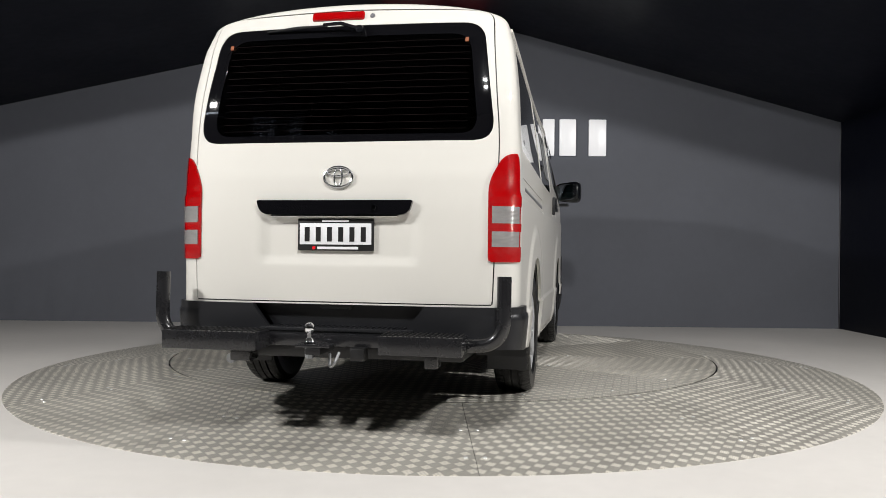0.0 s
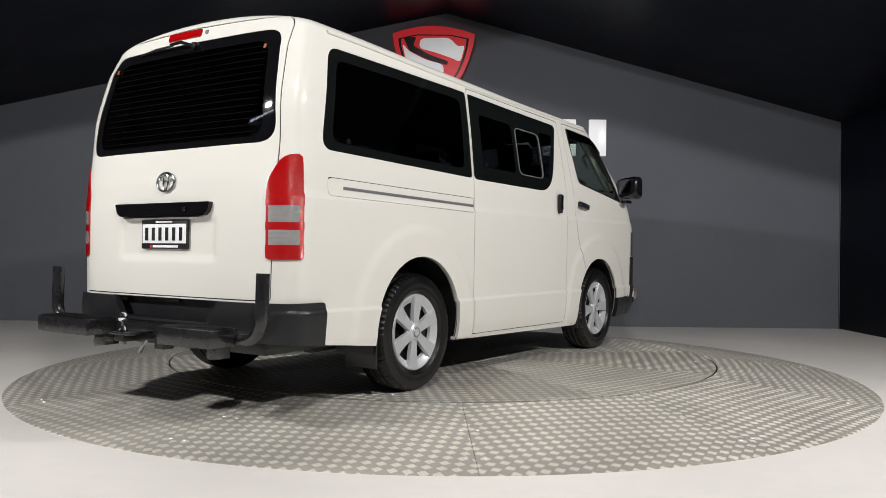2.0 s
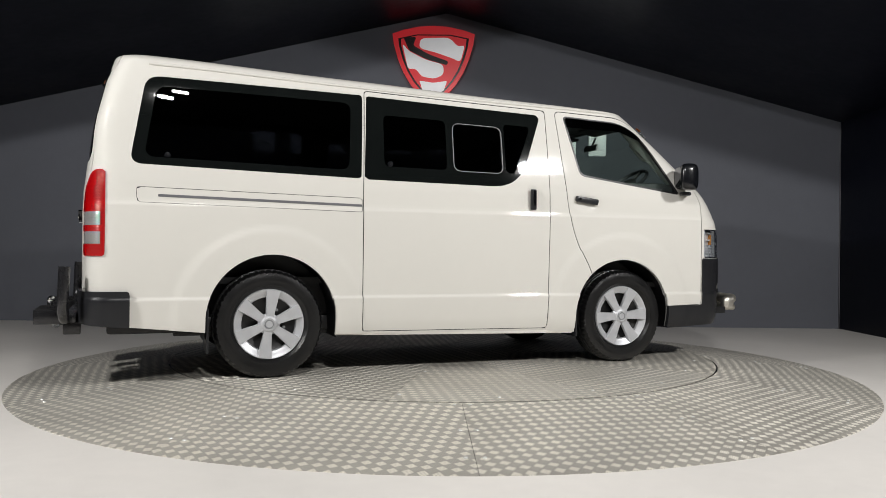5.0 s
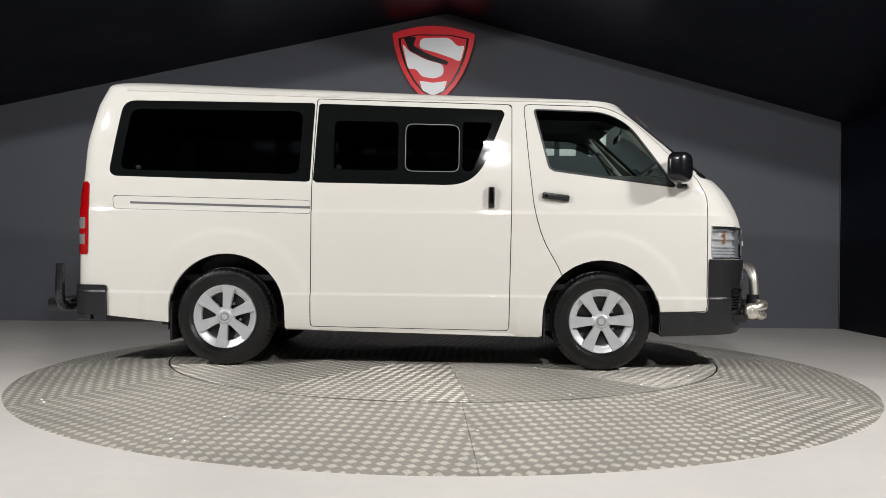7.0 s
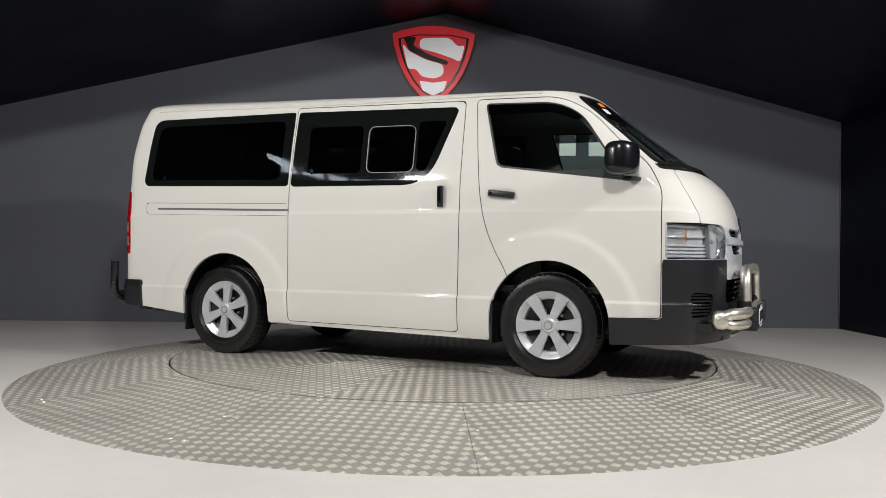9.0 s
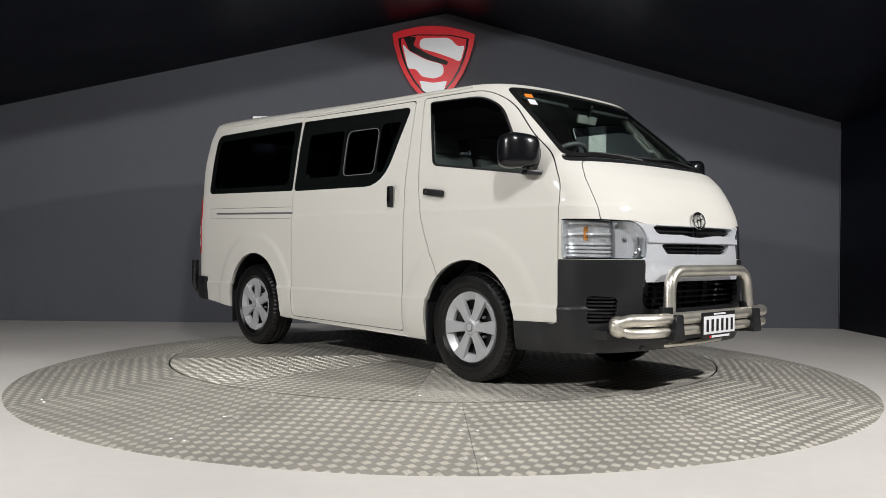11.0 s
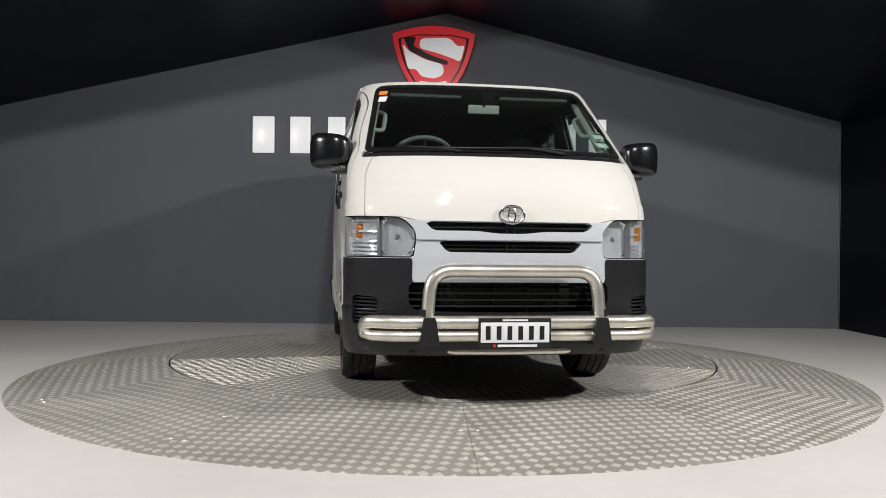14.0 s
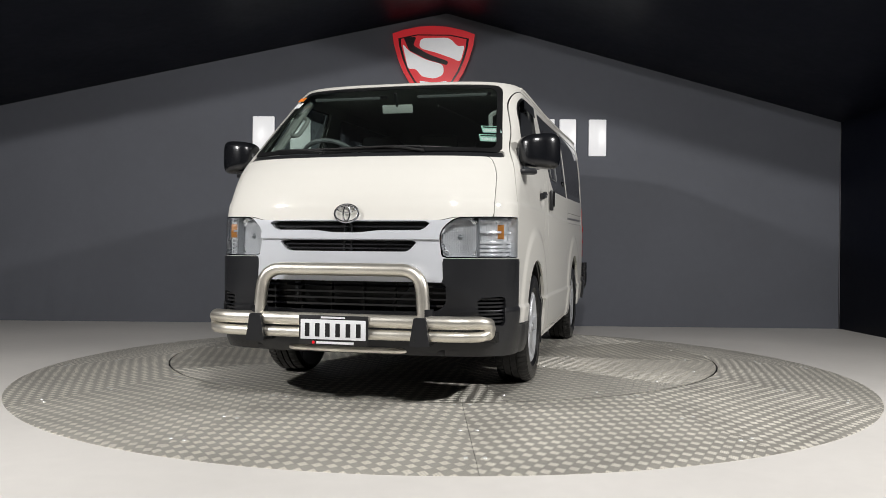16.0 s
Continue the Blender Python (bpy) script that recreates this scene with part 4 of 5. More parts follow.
    # roof drip rails
    for side in (-1, 1):
        pts = []
        Q, n = skin[0], skin[1]
        for xx in np.linspace(-2.0, 1.2, 28):
            zt = 1.915 - 0.085 * float(smooth(xx, -2.2, 1.7)) + 0.018 * float(smooth(xx, -0.9, -2.15)) - float(roof_drop(xx))
            k = np.argmin(np.where(Q[:, 1] * side > 0.6, (Q[:, 0] - xx) ** 2 + 4 * (Q[:, 2] - zt) ** 2, 9.0))
            pts.append((xx, Q[k, 1] + n[k, 1] * 0.003, zt))
        part("drip_rail", tube(pts, 0.0095, 8), WHITE, van, "white roof drip rail")

def under_body(van):
    u = part("underbody", box(-0.05, 0, 0.32, 4.35, 1.16, 0.10, 0.02), BLACK, van, "dark underbody")
    part("side_floor", box(0.005, -0.70, 0.31, 1.72, 0.25, 0.06), BLACK, u)
    part("side_floor", box(0.005, 0.70, 0.31, 1.72, 0.25, 0.06), BLACK, u)
    part("rear_floor", box(-1.98, 0, 0.40, 0.60, 1.58, 0.05), BLACK, u)
    part("front_floor", box(1.98, 0, 0.36, 0.58, 1.56, 0.05), BLACK, u)
    for cx, cz, r in ARCH:
        for side in (-1, 1):
            bm = bmesh.new()
            rows = []
            for y in (0.56, 0.826):
                pts = [(cx - r - 0.005, 0.24)] + [(cx + (r + 0.005) * math.cos(a), cz + (r + 0.005) * math.sin(a)) for a in np.linspace(math.pi, 0, 24)] + [(cx + r + 0.005, 0.24)]
                rows.append([bm.verts.new((px, side * y, pz)) for px, pz in pts])
            for k in range(len(rows[0]) - 1):
                bm.faces.new((rows[0][k], rows[0][k + 1], rows[1][k + 1], rows[1][k]))
            bm.faces.new(rows[0])
            part("wheel_liner", bm, BLACK, u, "black wheel arch liner")
            fx = cx - r + 0.015
            flap = box(fx, side * 0.725, 0.30 if cx < 0 else 0.33, 0.014, 0.215, 0.27, 0.004)
            part("mud_flap", flap, PLASTIC, van, "black rubber mud flap")
        part("axle", tube([(cx, -0.70, 0.33), (cx, 0.70, 0.33)], 0.045, 16), BLACK, u)
    part("muffler", tube([(-0.9, 0.25, 0.25), (-0.2, 0.25, 0.25)], 0.07, 18), TRIM_DARK, u)
    part("exhaust_pipe", tube([(-0.9, 0.3, 0.27), (-1.5, 0.42, 0.36), (-2.2, 0.48, 0.30), (-2.44, 0.50, 0.285)], 0.024, 12, caps=True), TRIM_MID, u, "dull steel exhaust pipe")
    part("spring", box(-1.285, -0.5, 0.26, 1.1, 0.06, 0.03, 0.008), BLACK, u)
    part("spring", box(-1.285, 0.5, 0.26, 1.1, 0.06, 0.03, 0.008), BLACK, u)
    for side in (-1, 1):
        part("sill", box(0.005, side * 0.800, 0.247, 1.74, 0.035, 0.022, 0.006, Matrix.Rotation(radians(1.05), 4, "Y")), WHITE, van, "white sill flange")


def wheel(van, x, side):
    y = 0.735
    prof = [(0.215, 0.066), (0.228, 0.088), (0.244, 0.098), (0.246, 0.1005), (0.250, 0.1015), (0.254, 0.1005), (0.270, 0.1035), (0.288, 0.106), (0.310, 0.101), (0.324, 0.099), (0.339, 0.076), (0.342, 0.058), (0.342, 0.046), (0.335, 0.044), (0.335, 0.038),
            (0.344, 0.036), (0.344, 0.004), (0.337, 0.002), (0.337, -0.002), (0.344, -0.004), (0.344, -0.036), (0.335, -0.038), (0.335, -0.044), (0.342, -0.046), (0.342, -0.058), (0.339, -0.076), (0.330, -0.090), (0.300, -0.10), (0.215, -0.07)]
    bm = bmesh.new()
    seg = 168
    rings = []
    for i, (r, o) in enumerate(prof):
        row = []
        for k in range(seg):
            rr = 0.985 * r - (0.006 if (9 <= i <= 12 or 23 <= i <= 25) and k % 3 == 0 else 0)
            rr -= 0.002 if 15 <= i <= 20 and k % 4 == (0 if i < 18 else 2) else 0
            a = 2 * math.pi * k / seg
            row.append(bm.verts.new((rr * math.cos(a), o, rr * math.sin(a))))
        rings.append(row)
    for a, b in zip(rings, rings[1:]):
        for k in range(seg):
            bm.faces.new((a[k], a[(k + 1) % seg], b[(k + 1) % seg], b[k]))
    ty = part("wheel", bm, RUBBER, van, "black road tyre with silver hubcap", angle=32)
    ty.matrix_basis = Matrix.Translation((x, side * y, 0.334)) @ pose(0, 0, 0, 0, 0, 0 if side > 0 else 180) @ pose(0, 0, 0, 0, 23 if x < 0 else 3, 0)
    part("rim", lathe([(0.02, 0.02), (0.12, 0.03), (0.17, 0.04), (0.20, 0.062), (0.222, 0.074), (0.222, -0.05), (0.05, -0.05)], 56), BLACK, ty, "dark steel rim")
    cap = part("hubcap", lathe([(0.174, 0.050), (0.180, 0.066), (0.200, 0.074), (0.217, 0.087), (0.226, 0.089), (0.231, 0.080), (0.226, 0.07)], 72), HUBCAP, ty, "silver six-spoke hubcap")
    cap.matrix_basis = Matrix.Diagonal((0.95, 1, 0.95, 1))
    part("centre", lathe([(0.0005, 0.094), (0.025, 0.094), (0.030, 0.090), (0.040, 0.092), (0.052, 0.086), (0.072, 0.070), (0.070, 0.05)], 40), HUBCAP, cap)
    part("cap_ring", lathe([(0.022, 0.0945), (0.024, 0.0965), (0.028, 0.0965), (0.030, 0.0935)], 30), TRIM_MID, cap)
    for k in range(6):
        bm = bmesh.new()
        rows = []
        for r, w, h in ((0.045, 0.026, 0.084), (0.085, 0.031, 0.083), (0.13, 0.036, 0.084), (0.170, 0.041, 0.088), (0.205, 0.047, 0.091), (0.224, 0.050, 0.090)):
            rows.append([bm.verts.new((r, h - 0.022, -w)), bm.verts.new((r, h - 0.004, -w * 0.94)), bm.verts.new((r, h, -w * 0.90)), bm.verts.new((r, h + 0.001, 0)), bm.verts.new((r, h, w * 0.90)), bm.verts.new((r, h - 0.004, w * 0.94)), bm.verts.new((r, h - 0.022, w))])
        for a, b in zip(rows, rows[1:]):
            for j in range(6):
                bm.faces.new((a[j], a[j + 1], b[j + 1], b[j]))
        sp = part("spoke", bm, HUBCAP, cap, angle=50)
        sp.matrix_basis = pose(0, 0, 0, 0, 60 * k, 0)
    for k in range(5):
        a = 2 * math.pi * k / 5
        bm = lathe([(0.0005, 0.02), (0.009, 0.02), (0.011, 0.0)], 8)
        part("lug_nut", bm, TRIM_MID, ty).matrix_basis = pose(0.10 * math.cos(a), 0.034, 0.10 * math.sin(a))


def seat(van, y, wide):
    s_ = part("seat", box(0.95, y, 0.86, 0.50, wide, 0.16, 0.05, seg=4), FABRIC, van, "dark grey fabric seat")
    m = Matrix.Rotation(radians(-14), 4, "Y")
    part("backrest", box(0.66, y, 1.18, 0.13, wide, 0.60, 0.05, m, seg=4), FABRIC, s_)
    part("headrest", box(0.585, y, 1.555, 0.09, min(wide, 0.28), 0.17, 0.04, m, seg=4), FABRIC, s_)
    part("seat_base", box(0.95, y, 0.60, 0.46, wide * 0.9, 0.40, 0.02), BLACK, s_)


def cabin(van):
    seat(van, -0.42, 0.50)
    seat(van, 0.45, 0.48)
    seat(van, 0.03, 0.32)
    d = part("dashboard", box(1.85, 0, 1.17, 0.30, 1.30, 0.28, 0.06, seg=4), DASH, van, "dark grey dashboard")
    part("instrument_hood", box(1.76, -0.38, 1.315, 0.20, 0.36, 0.07, 0.03, seg=3), DASH, d)
    part("cowl_top", box(1.99, 0, 1.318, 0.14, 1.10, 0.015, 0.005), BLACK, d)
    n = 40
    bm = bmesh.new()
    rings = []
    for i in range(n):
        a = 2 * math.pi * i / n
        c = Vector((0.185 * math.cos(a), 0.185 * math.sin(a), 0))
        e = c.normalized()
        rings.append([bm.verts.new(c + e * 0.014 * math.cos(b) + Vector((0, 0, 0.014 * math.sin(b)))) for b in [2 * math.pi * j / 8 for j in range(8)]])
    for i in range(n):
        for j in range(8):
            bm.faces.new((rings[i][j], rings[i][(j + 1) % 8], rings[(i + 1) % n][(j + 1) % 8], rings[(i + 1) % n][j]))
    sw = part("steering_wheel", bm, TRIM_DARK, van, "dark steering wheel")
    sw.matrix_basis = Matrix.Translation((1.615, -0.38, 1.345)) @ pose(0, 0, 0, 0, -38, 0)
    part("hub", superball(0, 0, -0.01, 0.07, 0.08, 0.03, 0.7, 20, 12), DASH, sw)
    for a in (0, 120, 240):
        part("spoke", tube([(0.03 * math.cos(radians(a)), 0.03 * math.sin(radians(a)), -0.01), (0.18 * math.cos(radians(a)), 0.18 * math.sin(radians(a)), 0)], 0.013, 8), DASH, sw)
    part("column", tube([(1.635, -0.38, 1.31), (1.86, -0.38, 1.14)], 0.045, 12), DASH, van)
    im = part("interior_mirror", box(1.525, 0.01, 1.675, 0.020, 0.195, 0.054, 0.010, Matrix.Rotation(radians(15), 4, "Y")), TRIM_GREY, van, "grey interior mirror")
    part("stem", tube([(1.535, 0.01, 1.69), (1.570, 0.01, 1.765)], 0.009, 8), BLACK, im)
    for side in (-1, 1):
        pil = part("pillar_trim", tube([(1.38, side * 0.640, 1.755), (1.53, side * 0.672, 1.60), (1.68, side * 0.700, 1.44), (1.78, side * 0.715, 1.34)], [0.03, 0.028, 0.026, 0.026], 10), TRIM_GREY, van, "pale grey pillar trim")
        part("grab_handle", tube(bend([(1.48, side * 0.650, 1.65), (1.50, side * 0.590, 1.63), (1.61, side * 0.615, 1.51), (1.61, side * 0.685, 1.52)], 0.05), 0.013, 10), TRIM_GREY, pil)
        part("sun_visor", box(1.40, side * 0.34, 1.772, 0.16, 0.44, 0.02, 0.008, Matrix.Rotation(radians(12), 4, "Y")), DASH, van, "dark folded sun visor")
        part("door_card", box(1.36, side * 0.785, 1.10, 0.95, 0.02, 0.44, 0.008), DASH, van)
    part("bulkhead_rail", tube([(0.42, -0.72, 1.30), (0.42, 0.72, 1.30)], 0.016, 8), BLACK, van)
    part("cargo_floor", box(-0.75, 0, 0.60, 2.7, 1.36, 0.04), BLACK, van)
    part("cabin_floor", box(1.30, 0, 0.56, 1.4, 1.5, 0.04), BLACK, van)


def bull_bar(van):
    hoop = bend([(2.440, -0.452, 0.40), (2.428, -0.428, 0.702), (2.428, 0.428, 0.702), (2.440, 0.452, 0.40)], 0.11, 10)
    bb = part("bull_bar", tube(hoop, 0.033, 20), STEEL, van, "brushed stainless steel bull bar")
    for z, r in ((0.445, 0.034), (0.377, 0.027)):
        inner = [(2.300, -0.752, 0.410), (2.372, -0.744, z), (2.440, -0.63, z), (2.452, -0.35, z), (2.452, 0.35, z), (2.440, 0.63, z), (2.372, 0.744, z), (2.300, 0.752, 0.410)]
        part("nudge_tube", tube(bend(inner, 0.14, 8), r, 20), STEEL, bb, "polished horizontal steel tube")
    for side in (-1, 1):
        part("tube_end", superball(2.318, side * 0.748, 0.410, 0.052, 0.036, 0.056, 0.8, 28, 16), STEEL, bb)
        cl = part("clamp", prism(fillet([(-0.030, 0.066), (0.030, 0.066), (0.038, 0.01), (0.052, -0.075), (-0.052, -0.075), (-0.038, 0.01)], 0.014), 0.108,
                                Matrix(((0, 0, 1, 2.392), (1, 0, 0, side * 0.442), (0, 1, 0, 0.405), (0, 0, 0, 1)))), PLASTIC, bb, "dark grey moulded clamp")
        part("collar", lathe([(0.034, -0.03), (0.046, -0.03), (0.042, 0.03), (0.033, 0.03)], 24), PLASTIC, cl).matrix_basis = pose(2.424, side * 0.450, 0.480, 90, 0, 0)
        part("bolt_hole", lathe([(0.0005, 0.002), (0.011, 0.002), (0.012, -0.004)], 14), BLACK, cl).matrix_basis = pose(2.500, side * 0.412, 0.362, 0, 0, -90)
        part("bracket", box(2.30, side * 0.43, 0.36, 0.24, 0.05, 0.07, 0.006), BLACK, bb)
    part("lower_rail", tube(bend([(2.22, -0.36, 0.30), (2.33, -0.33, 0.285), (2.36, 0.0, 0.285), (2.33, 0.33, 0.285), (2.22, 0.36, 0.30)], 0.1), 0.016, 12), STEEL, bb)
    part("lower_lip", box(2.25, 0, 0.285, 0.12, 1.05, 0.04, 0.014), PLASTIC, van, "dark grey lower bumper lip")


def tow_gear(van):
    tb = part("tow_bar", box(-2.42, 0, 0.382, 0.06, 1.30, 0.055, 0.008), SATIN, van, "black tow bar with step plates")
    for y0, y1 in ((0.30, 0.755), (-0.635, -0.265)):
        st = part("step_plate", box(-2.535, (y0 + y1) / 2, 0.388, 0.17, y1 - y0, 0.085, 0.008), SATIN, tb, "black step with a ribbed top")
        n = int((y1 - y0) / 0.024)
        for k in range(n):
            part("rib", box(-2.535, y0 + 0.015 + k * (y1 - y0 - 0.03) / (n - 1), 0.4325, 0.15, 0.008, 0.006), BLACK, st)
    up = bend([(-2.43, 0.55, 0.375), (-2.455, 0.845, 0.385), (-2.445, 0.845, 0.690)], 0.12, 9)
    part("corner_tube", tube(up, 0.032, 18), SATIN, tb, "black upright corner tube")
    up = bend([(-2.43, -0.50, 0.375), (-2.455, -0.795, 0.385), (-2.445, -0.795, 0.690)], 0.12, 9)
    part("corner_tube", tube(up, 0.032, 18), SATIN, tb, "black upright corner tube")
    part("tongue", box(-2.52, 0.03, 0.352, 0.20, 0.07, 0.030, 0.006), BLACK, tb)
    part("coupling_plate", box(-2.56, 0.035, 0.375, 0.11, 0.16, 0.014, 0.004), SATIN, tb)
    ball = part("tow_ball", superball(0, 0, 0, 0.025, 0.025, 0.025, 1.0, 24, 16), CHROME, tb, "polished tow ball")
    ball.matrix_basis = pose(-2.575, 0.06, 0.452)
    part("neck", lathe([(0.012, 0.0), (0.012, -0.03), (0.020, -0.04), (0.026, -0.05), (0.026, -0.065)], 20), CHROME, ball).matrix_basis = pose(0, 0, -0.012, 90, 0, 0)
    part("nut", lathe([(0.0005, -0.05), (0.019, -0.05), (0.021, -0.01), (0.021, 0.0)], 6), TRIM_MID, ball).matrix_basis = pose(0, 0, -0.085, 90, 0, 0)
    part("socket", box(-2.48, -0.14, 0.33, 0.07, 0.07, 0.06, 0.01), BLACK, tb)
    part("bracket", box(-2.40, 0.45, 0.315, 0.10, 0.10, 0.08, 0.01), SATIN, tb)
    part("bracket", box(-2.42, -0.47, 0.315, 0.10, 0.06, 0.09, 0.01), SATIN, tb)
    part("chain_shackle", tube(bend([(-2.52, -0.06, 0.34), (-2.56, -0.05, 0.29), (-2.53, -0.02, 0.27), (-2.50, -0.01, 0.33)], 0.03), 0.007, 8), TRIM_MID, tb)
    for side in (-1, 1):
        part("support_arm", box(-2.26, side * 0.40, 0.36, 0.34, 0.05, 0.06, 0.006), BLACK, tb)


def build_van():
    van = tagged(new("van"), "white delivery van with dark grey bumpers and steel bull bar", "van")
    M = body_surface()
    skin = M
    # wheel arches and lower edge
    for cx, cz, r in ARCH:
        V = M[0]
        s = np.hypot(V[:, 0] - cx, V[:, 2] - cz) - r
        s = np.where(V[:, 2] < cz, np.abs(V[:, 0] - cx) - r, s)
        _, M = split(M, np.where(np.abs(V[:, 1]) > 0.3, s, 1.0))
    V = M[0]
    edge = np.interp(V[:, 0], [-2.4, -2.1, -1.65, -1.64, -0.9, 0.9, 1.6, 2.4], [0.36, 0.335, 0.29, 0.262, 0.262, 0.228, 0.238, 0.27])
    _, M = split(M, V[:, 2] - edge)
    lining = M
    # rear bumper
    V = M[0]
    s = np.maximum(V[:, 2] - 0.545, V[:, 0] + 2.095)
    bumper_r, M = split(M, s)
    # front bumper and side trim
    V = M[0]
    s = np.minimum(np.maximum(V[:, 2] - 0.762, 1.992 - V[:, 0]), np.maximum(V[:, 2] - 0.405, 1.6 - V[:, 0]))
    bumper_f, M = split(M, s)
    # lamps
    V = M[0]
    s = np.maximum(sdf(HEAD, np.abs(V[:, 1]), V[:, 2]), 2.008 - V[:, 0])
    heads, M = split(M, np.where(V[:, 0] > 1.2, s, 1.0))
    V = M[0]
    s = np.maximum(sdf(TAIL, np.abs(V[:, 1]), V[:, 2]), V[:, 0] + 2.232)
    tails, M = split(M, np.where(V[:, 0] < -1.9, s, 1.0))
    # nose
    screen, M = face_cut(M, SCREEN, True)
    cowl, M = face_cut(M, COWL, True)
    slot_top, M = face_cut(M, SLOT_TOP, True)
    slot_mid, M = face_cut(M, SLOT_MID, True)
    low, bumper_f = face_cut(bumper_f, LOW_GRILLE, True)
    grille_a, M = face_cut(M, GRILLE, True)
    grille_b, bumper_f = face_cut(bumper_f, GRILLE, True)
    vents, bumper_f = face_cut(bumper_f, VENT, True)
    hood, M = face_cut(M, HOOD, True, -0.002)
    seal_h, M = face_cut(M, HOOD, True, 0.0015)
    # tail
    gate_win, M = face_cut(M, GATE_WIN, False)
    gate, M = face_cut(M, GATE, False, -0.003)
    seal_g, M = face_cut(M, GATE, False, 0.003)
    # sides
    rw_r, rw_l, M = cut_side_both(M, REAR_WIN)
    sw_r, sw_l, M = cut_side_both(M, SLIDE_WIN)
    dw_r, dw_l, M = cut_side_both(M, DOOR_WIN)
    sd_r, sd_l, M = cut_side_both(M, SLIDE_DOOR, -0.003)
    seal_sr, seal_sl, M = cut_side_both(M, SLIDE_DOOR, 0.003)
    fd_r, fd_l, M = cut_side_both(M, FRONT_DOOR, -0.003)
    seal_fr, seal_fl, M = cut_side_both(M, FRONT_DOOR, 0.003)
    # door rails pressed into the quarter panels
    rail_r, rail_l, M = cut_side_both(M, RAIL, -0.0015)
    seal_rr, seal_rl, M = cut_side_both(M, RAIL, 0.0015)
    for seal in (seal_h, seal_g, seal_sr, seal_sl, seal_fr, seal_fl, seal_rr, seal_rl):
        panel("seam_seal", seal, BLACK, van, out=-0.005, thick=0.01)
    body = panel("body", M, WHITE, van, "white painted body shell", thick=0.02)
    for side, sd, rw, sw, fd, dw, rail in ((-1, sd_r, rw_r, sw_r, fd_r, dw_r, rail_r), (1, sd_l, rw_l, sw_l, fd_l, dw_l, rail_l)):
        along = lambda P: P[:, 2] + 0.0201 * (P[:, 0] + 1.945)
        slot = strip(rail, along, 1.1045, 1.1195)
        slot, _ = split(slot, -1.945 - slot[0][:, 0])
        rp = panel("door_rail", rail, WHITE, van, "white sliding door rail cover", out=-0.002)
        panel("slot", slot, TRIM_DARK, rp, "dark rail slot", out=0.0005, thick=0.004)
        door = panel("sliding_door", sd, WHITE, van, "white sliding door")
        frame_a, sw = side_cut(sw, SLIDE_PANE, side, 0.0022)
        pane, frame_a = side_cut(frame_a, SLIDE_PANE, side, -0.0022)
        win = panel("window", sw, DARK_GLASS, door, "dark privacy glass", out=-0.004, thick=0.004)
        panel("pane_frame", frame_a, PANE_GREY, win, "thin grey sliding pane frame", out=0.002, thick=0.008)
        panel("pane", pane, DARK_GLASS, win, "dark sliding pane", out=-0.006, thick=0.004)
        for clear in (FIX_CLEAR, AFT_CLEAR):
            _, sw = side_cut(sw, clear, side)
        panel("printed_border", sw, PRINTED, win, "black printed glass border", out=-0.003, thick=0.0008)
        rwin = panel("rear_window", rw, DARK_GLASS, van, "dark privacy glass", out=-0.004, thick=0.004)
        _, rw = side_cut(rw, REAR_CLEAR, side)
        panel("printed_border", rw, PRINTED, rwin, "black printed glass border", out=-0.003, thick=0.0008)
        for owner, kx, kz in ((rwin, -1.894, 1.352), (win, -0.509, 1.365)):
            bm = lathe([(0.001, 0.006), (0.018, 0.005), (0.020, 0.0), (0.020, -0.01)], 20)
            part("latch_knob", bm, MIRROR_BLACK, owner).matrix_basis = Matrix.Translation((kx, side * 0.822, kz)) @ pose(0, 0, 0, 0, 0, 0 if side > 0 else 180)
        # sliding door handle in its cup
        hb = box(0.535, side * 0.850, 1.165, 0.042, 0.026, 0.145, 0.010)
        h = part("handle", hb, PLASTIC, door, "dark grey plastic pull handle")
        part("grip", box(0.535, side * 0.866, 1.175, 0.022, 0.012, 0.11, 0.005), GLOSS_BLACK, h)
        fdoor = panel("front_door", fd, WHITE, van, "white front door")
        glass_in = side_cut(dw, DOOR_WIN, side, -0.013)
        dwin = panel("window", glass_in[0], CLEAR_GLASS, fdoor, "clear door glass", out=-0.008, thick=0.004)
        panel("window_seal", glass_in[1], BLACK, fdoor, "black rubber window seal", out=0.001, thick=0.014)
        visor, _ = side_cut(glass_in[0], [(0.80, 1.80), (1.33, 1.80), (1.50, 1.70), (1.46, 1.63), (1.28, 1.695), (0.85, 1.700)], side)
        panel("weather_shield", visor, DARK_GLASS, fdoor, "smoked weather shield", out=0.012, thick=0.003)
        hb = box(0, 0, 0, 0.185, 0.028, 0.044, 0.013)
        h = part("handle", hb, PLASTIC, fdoor, "dark grey plastic lift handle")
        h.matrix_basis = Matrix.Translation((0.968, side * 0.848, 1.172)) @ pose(0, 0, 0, 0, 7, 0)
        part("key_lock", lathe([(0.001, 0.004), (0.009, 0.004), (0.010, 0)], 14), CHROME, h).matrix_basis = pose(-0.065, side * 0.014, 0, 0, 0, 0 if side > 0 else 180)
        mirror(van, side)
    panel("hood", hood, WHITE, van, "white front panel")
    clear, border = face_cut(screen, SCREEN_IN, True)
    ws = panel("windscreen", clear, CLEAR_GLASS, van, "clear laminated windscreen", out=-0.004, thick=0.004)
    panel("border", border, BLACK, ws, "black windscreen border", out=-0.003, thick=0.006)
    panel("cowl", cowl, PLASTIC, van, "black plastic wiper cowl", out=-0.012)
    g = panel("tailgate", gate, WHITE, van, "white tailgate")
    clear, border = face_cut(gate_win, GATE_IN, False)
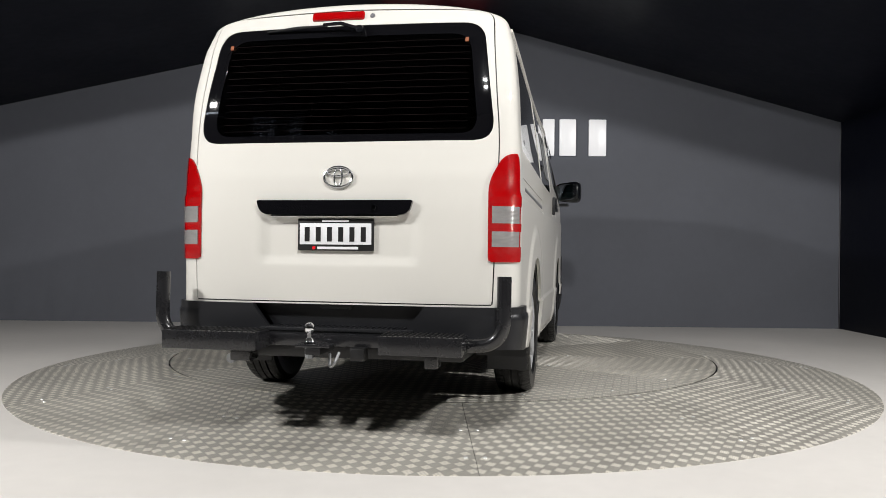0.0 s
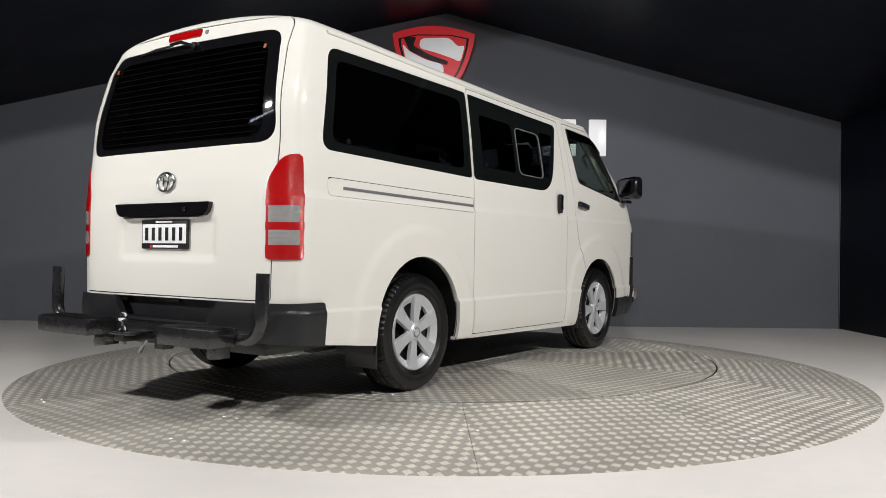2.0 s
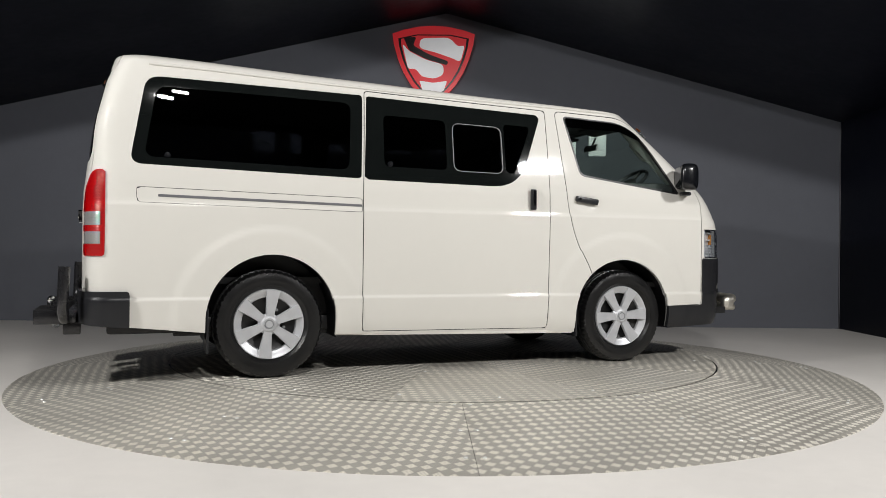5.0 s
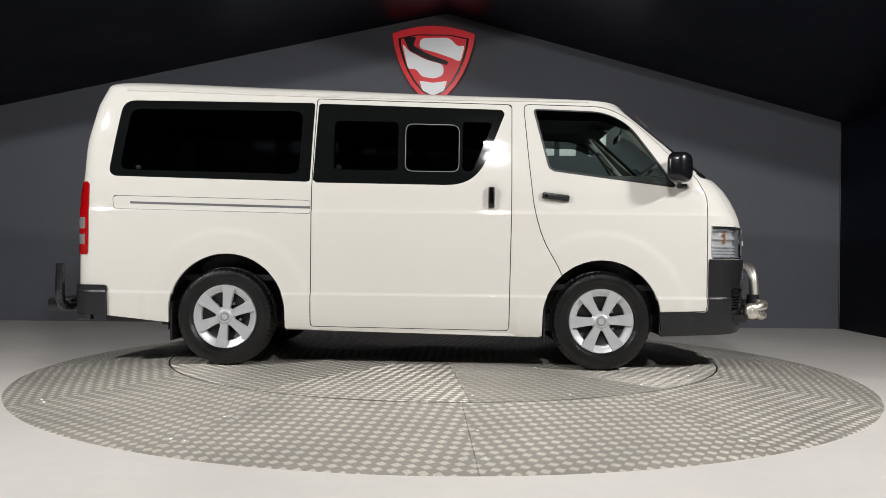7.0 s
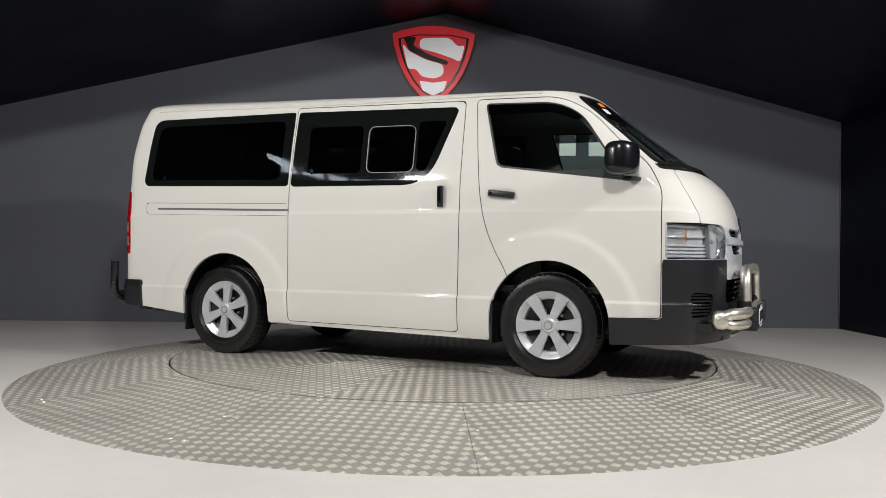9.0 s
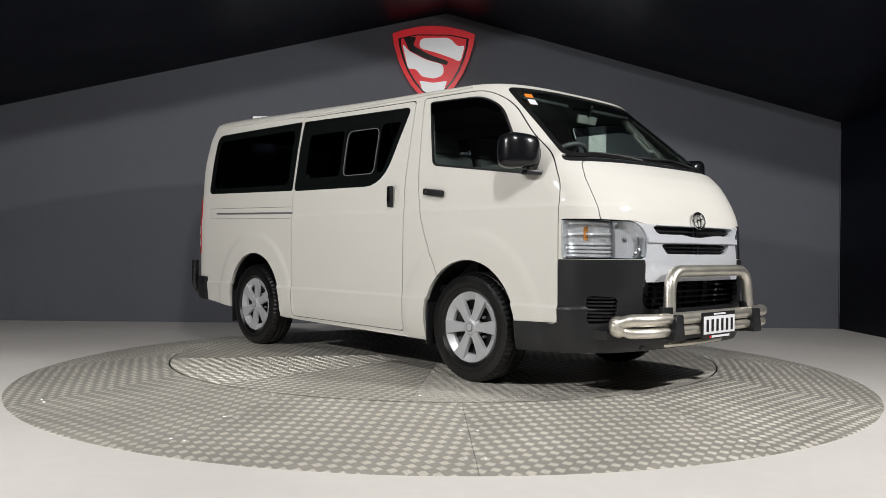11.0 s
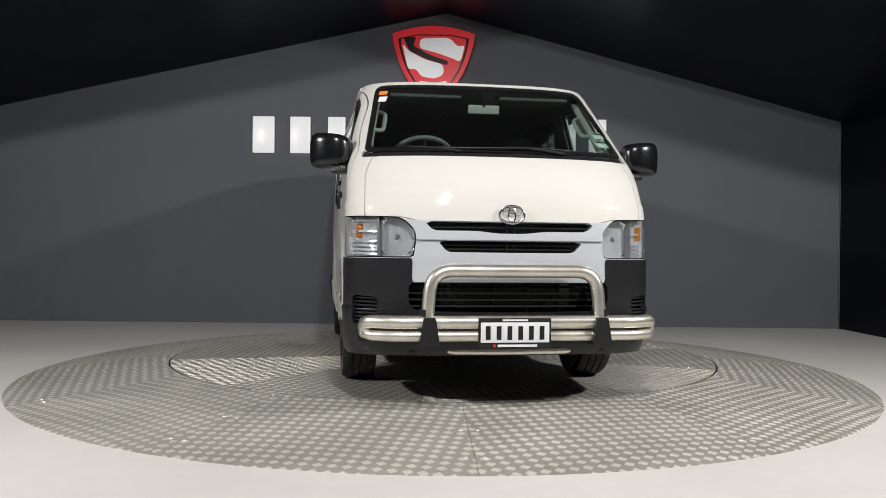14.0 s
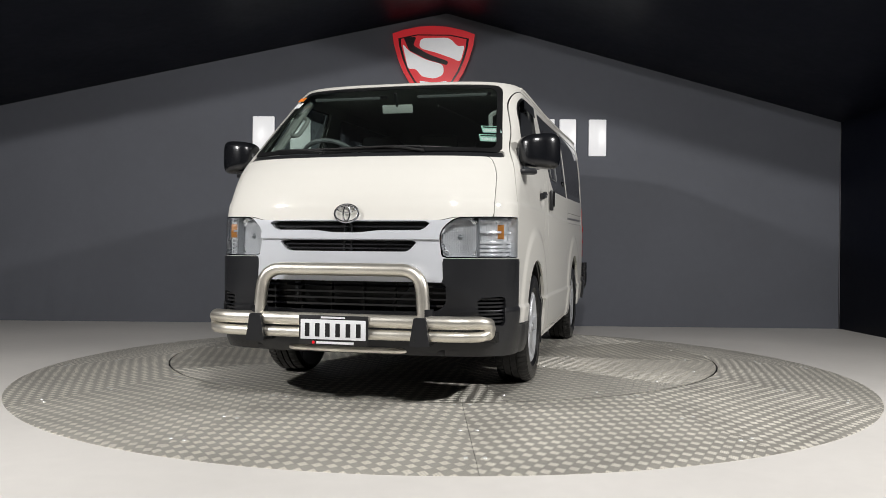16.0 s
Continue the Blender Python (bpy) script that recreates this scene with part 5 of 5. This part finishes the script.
    rg = panel("rear_glass", clear, DARK_GLASS, g, "dark heated rear glass", out=-0.004, thick=0.004)
    panel("border", border, GLOSS_BLACK, rg, "black glass border", out=-0.003, thick=0.006)
    heater_lines(rg, gate_win)
    bf = panel("front_bumper", bumper_f, PLASTIC, van, "dark grey plastic bumper", out=0.010, thick=0.03)
    V = bumper_r[0]
    notch, bumper_r = split(bumper_r, np.where(V[:, 0] < -2.2, np.maximum(np.abs(V[:, 1]) - 0.335 - 0.75 * (V[:, 2] - 0.432), 0.432 - V[:, 2]), 1.0))
    rb = panel("rear_bumper", bumper_r, PLASTIC, van, "dark grey plastic bumper with a step", out=0.022, thick=0.04)
    panel("step_back", notch, PLASTIC, rb, out=-0.060, thick=0.012)
    part("step_pad", box(-2.335, 0, 0.428, 0.13, 0.74, 0.016, 0.004), PLASTIC, rb)
    for k in range(26):
        part("rib", box(-2.345, -0.32 + 0.64 * k / 25, 0.438, 0.10, 0.010, 0.008), PLASTIC, rb)
    part("number_lamp", box(-2.30, 0.02, 0.535, 0.06, 0.16, 0.03, 0.01), BLACK, rb)
    for M2 in (grille_a, grille_b):
        panel("grille_panel", M2, SILVER, van, "silver painted grille panel", out=0.008, thick=0.035)
    bar = strip(grille_a, lambda P: P[:, 2], 0.858, 0.889)
    panel("grille_bar", bar, SILVER, van, "silver cross bar of the grille", out=0.020, thick=0.016)
    for M2, zs in ((slot_top, (0.925,)), (slot_mid, (0.833, 0.812))):
        sl = panel("grille_slot", M2, BLACK, van, "black grille slot", out=-0.045)
        V = M2[0]
        for zc in zs:
            slat = strip(M2, lambda P: P[:, 2], zc - 0.0035, zc + 0.0035)
            panel("slat", slat, PLASTIC, sl, out=-0.012, thick=0.02)
        for yc in (-0.02, 0.02):
            panel("rib", strip(M2, lambda P: P[:, 1], yc - 0.004, yc + 0.004), PLASTIC, sl, out=-0.014, thick=0.02)
    # lower intake
    V = low[0]
    lb = panel("lower_intake", low, BLACK, van, "black lower air intake", out=-0.13)
    for zc in (0.618, 0.585, 0.552, 0.519):
        slat = strip(low, lambda P: P[:, 2], zc - 0.005, zc + 0.005)
        panel("slat", slat, GLOSS_BLACK, lb, out=0.002, thick=0.025)
    for yc in (-0.42, -0.26, -0.09, 0.09, 0.26, 0.42):
        rib = strip(low, lambda P: P[:, 1], yc - 0.004, yc + 0.004)
        panel("rib", rib, BLACK, lb, out=-0.02, thick=0.03)
    part("radiator", box(2.20, 0, 0.56, 0.03, 0.7, 0.14), TRIM_DARK, lb)
    part("hose", tube(bend([(2.25, -0.32, 0.62), (2.26, -0.31, 0.57), (2.25, -0.33, 0.50)], 0.03), 0.007, 8), TRIM_MID, lb)
    for side in (-1, 1):
        V = vents[0]
        vm, _ = split(vents, np.where(V[:, 1] * side > 0, -1.0, 1.0))
        vb = panel("bumper_vent", vm, BLACK, bf, "black bumper vent", out=-0.035)
        V = vm[0]
        for k in range(7):
            zc = 0.437 + k * 0.0195
            slat = strip(vm, lambda P: P[:, 2], zc - 0.0045, zc + 0.0045)
            panel("slat", slat, PLASTIC, vb, out=-0.004, thick=0.018)
        headlight(van, heads, side)
        taillight(van, tails, side)
    # dark lining behind the panels
    L = lining
    for poly in (REAR_WIN, SLIDE_WIN, DOOR_WIN):
        _, _, L = cut_side_both(L, poly, 0.0)
    for poly, fr in ((SCREEN, True), (COWL, True), (GATE_WIN, False)):
        _, L = face_cut(L, poly, fr, 0.0)
    V = L[0]
    _, L = split(L, np.where((V[:, 0] > 1.9) & (V[:, 2] < 1.29), -1.0, np.where((V[:, 0] < -2.1) & (V[:, 2] < 0.55), -1.0, 1.0)))
    panel("inner_lining", L, LINING, van, "dark cabin lining", out=-0.026, thick=0.004)
    fittings(van, skin)
    under_body(van)
    cabin(van)
    bull_bar(van)
    tow_gear(van)
    for x in (-1.285, 1.285):
        for side in (-1, 1):
            wheel(van, x, side)
    return van


VAN = build_van()


# ---------------------------------------------------------------- turning
VAN_X, VAN_Y = -0.192, 0.023
TURN = [(0.0, 79.28), (0.5, 73.39), (1.0, 67.69), (1.5, 61.89), (2.0, 56.22), (2.5, 50.59), (3.0, 44.8), (3.5, 39.09), (4.0, 33.18), (6.5, 4.09), (7.0, -1.8), (7.5, -7.47), (8.0, -13.15), (8.5, -18.71), (9.0, -24.46), (11.5, -52.56), (12.0, -58.28), (12.5, -64.11), (13.0, -69.8), (13.5, -75.64), (14.0, -81.31), (14.5, -87.1), (15.0, -92.75), (15.5, -98.45), (16.0, -104.26)]


def motions():
    spin, ride = [], []
    for t, a in TURN:
        turn = pose(0, 0, 0, 0, 0, a)
        spin.append((t, turn))
        ride.append((t, turn @ pose(VAN_X, VAN_Y, 0)))
    walk(TURNTABLE, spin)
    walk(VAN, ride)


motions()
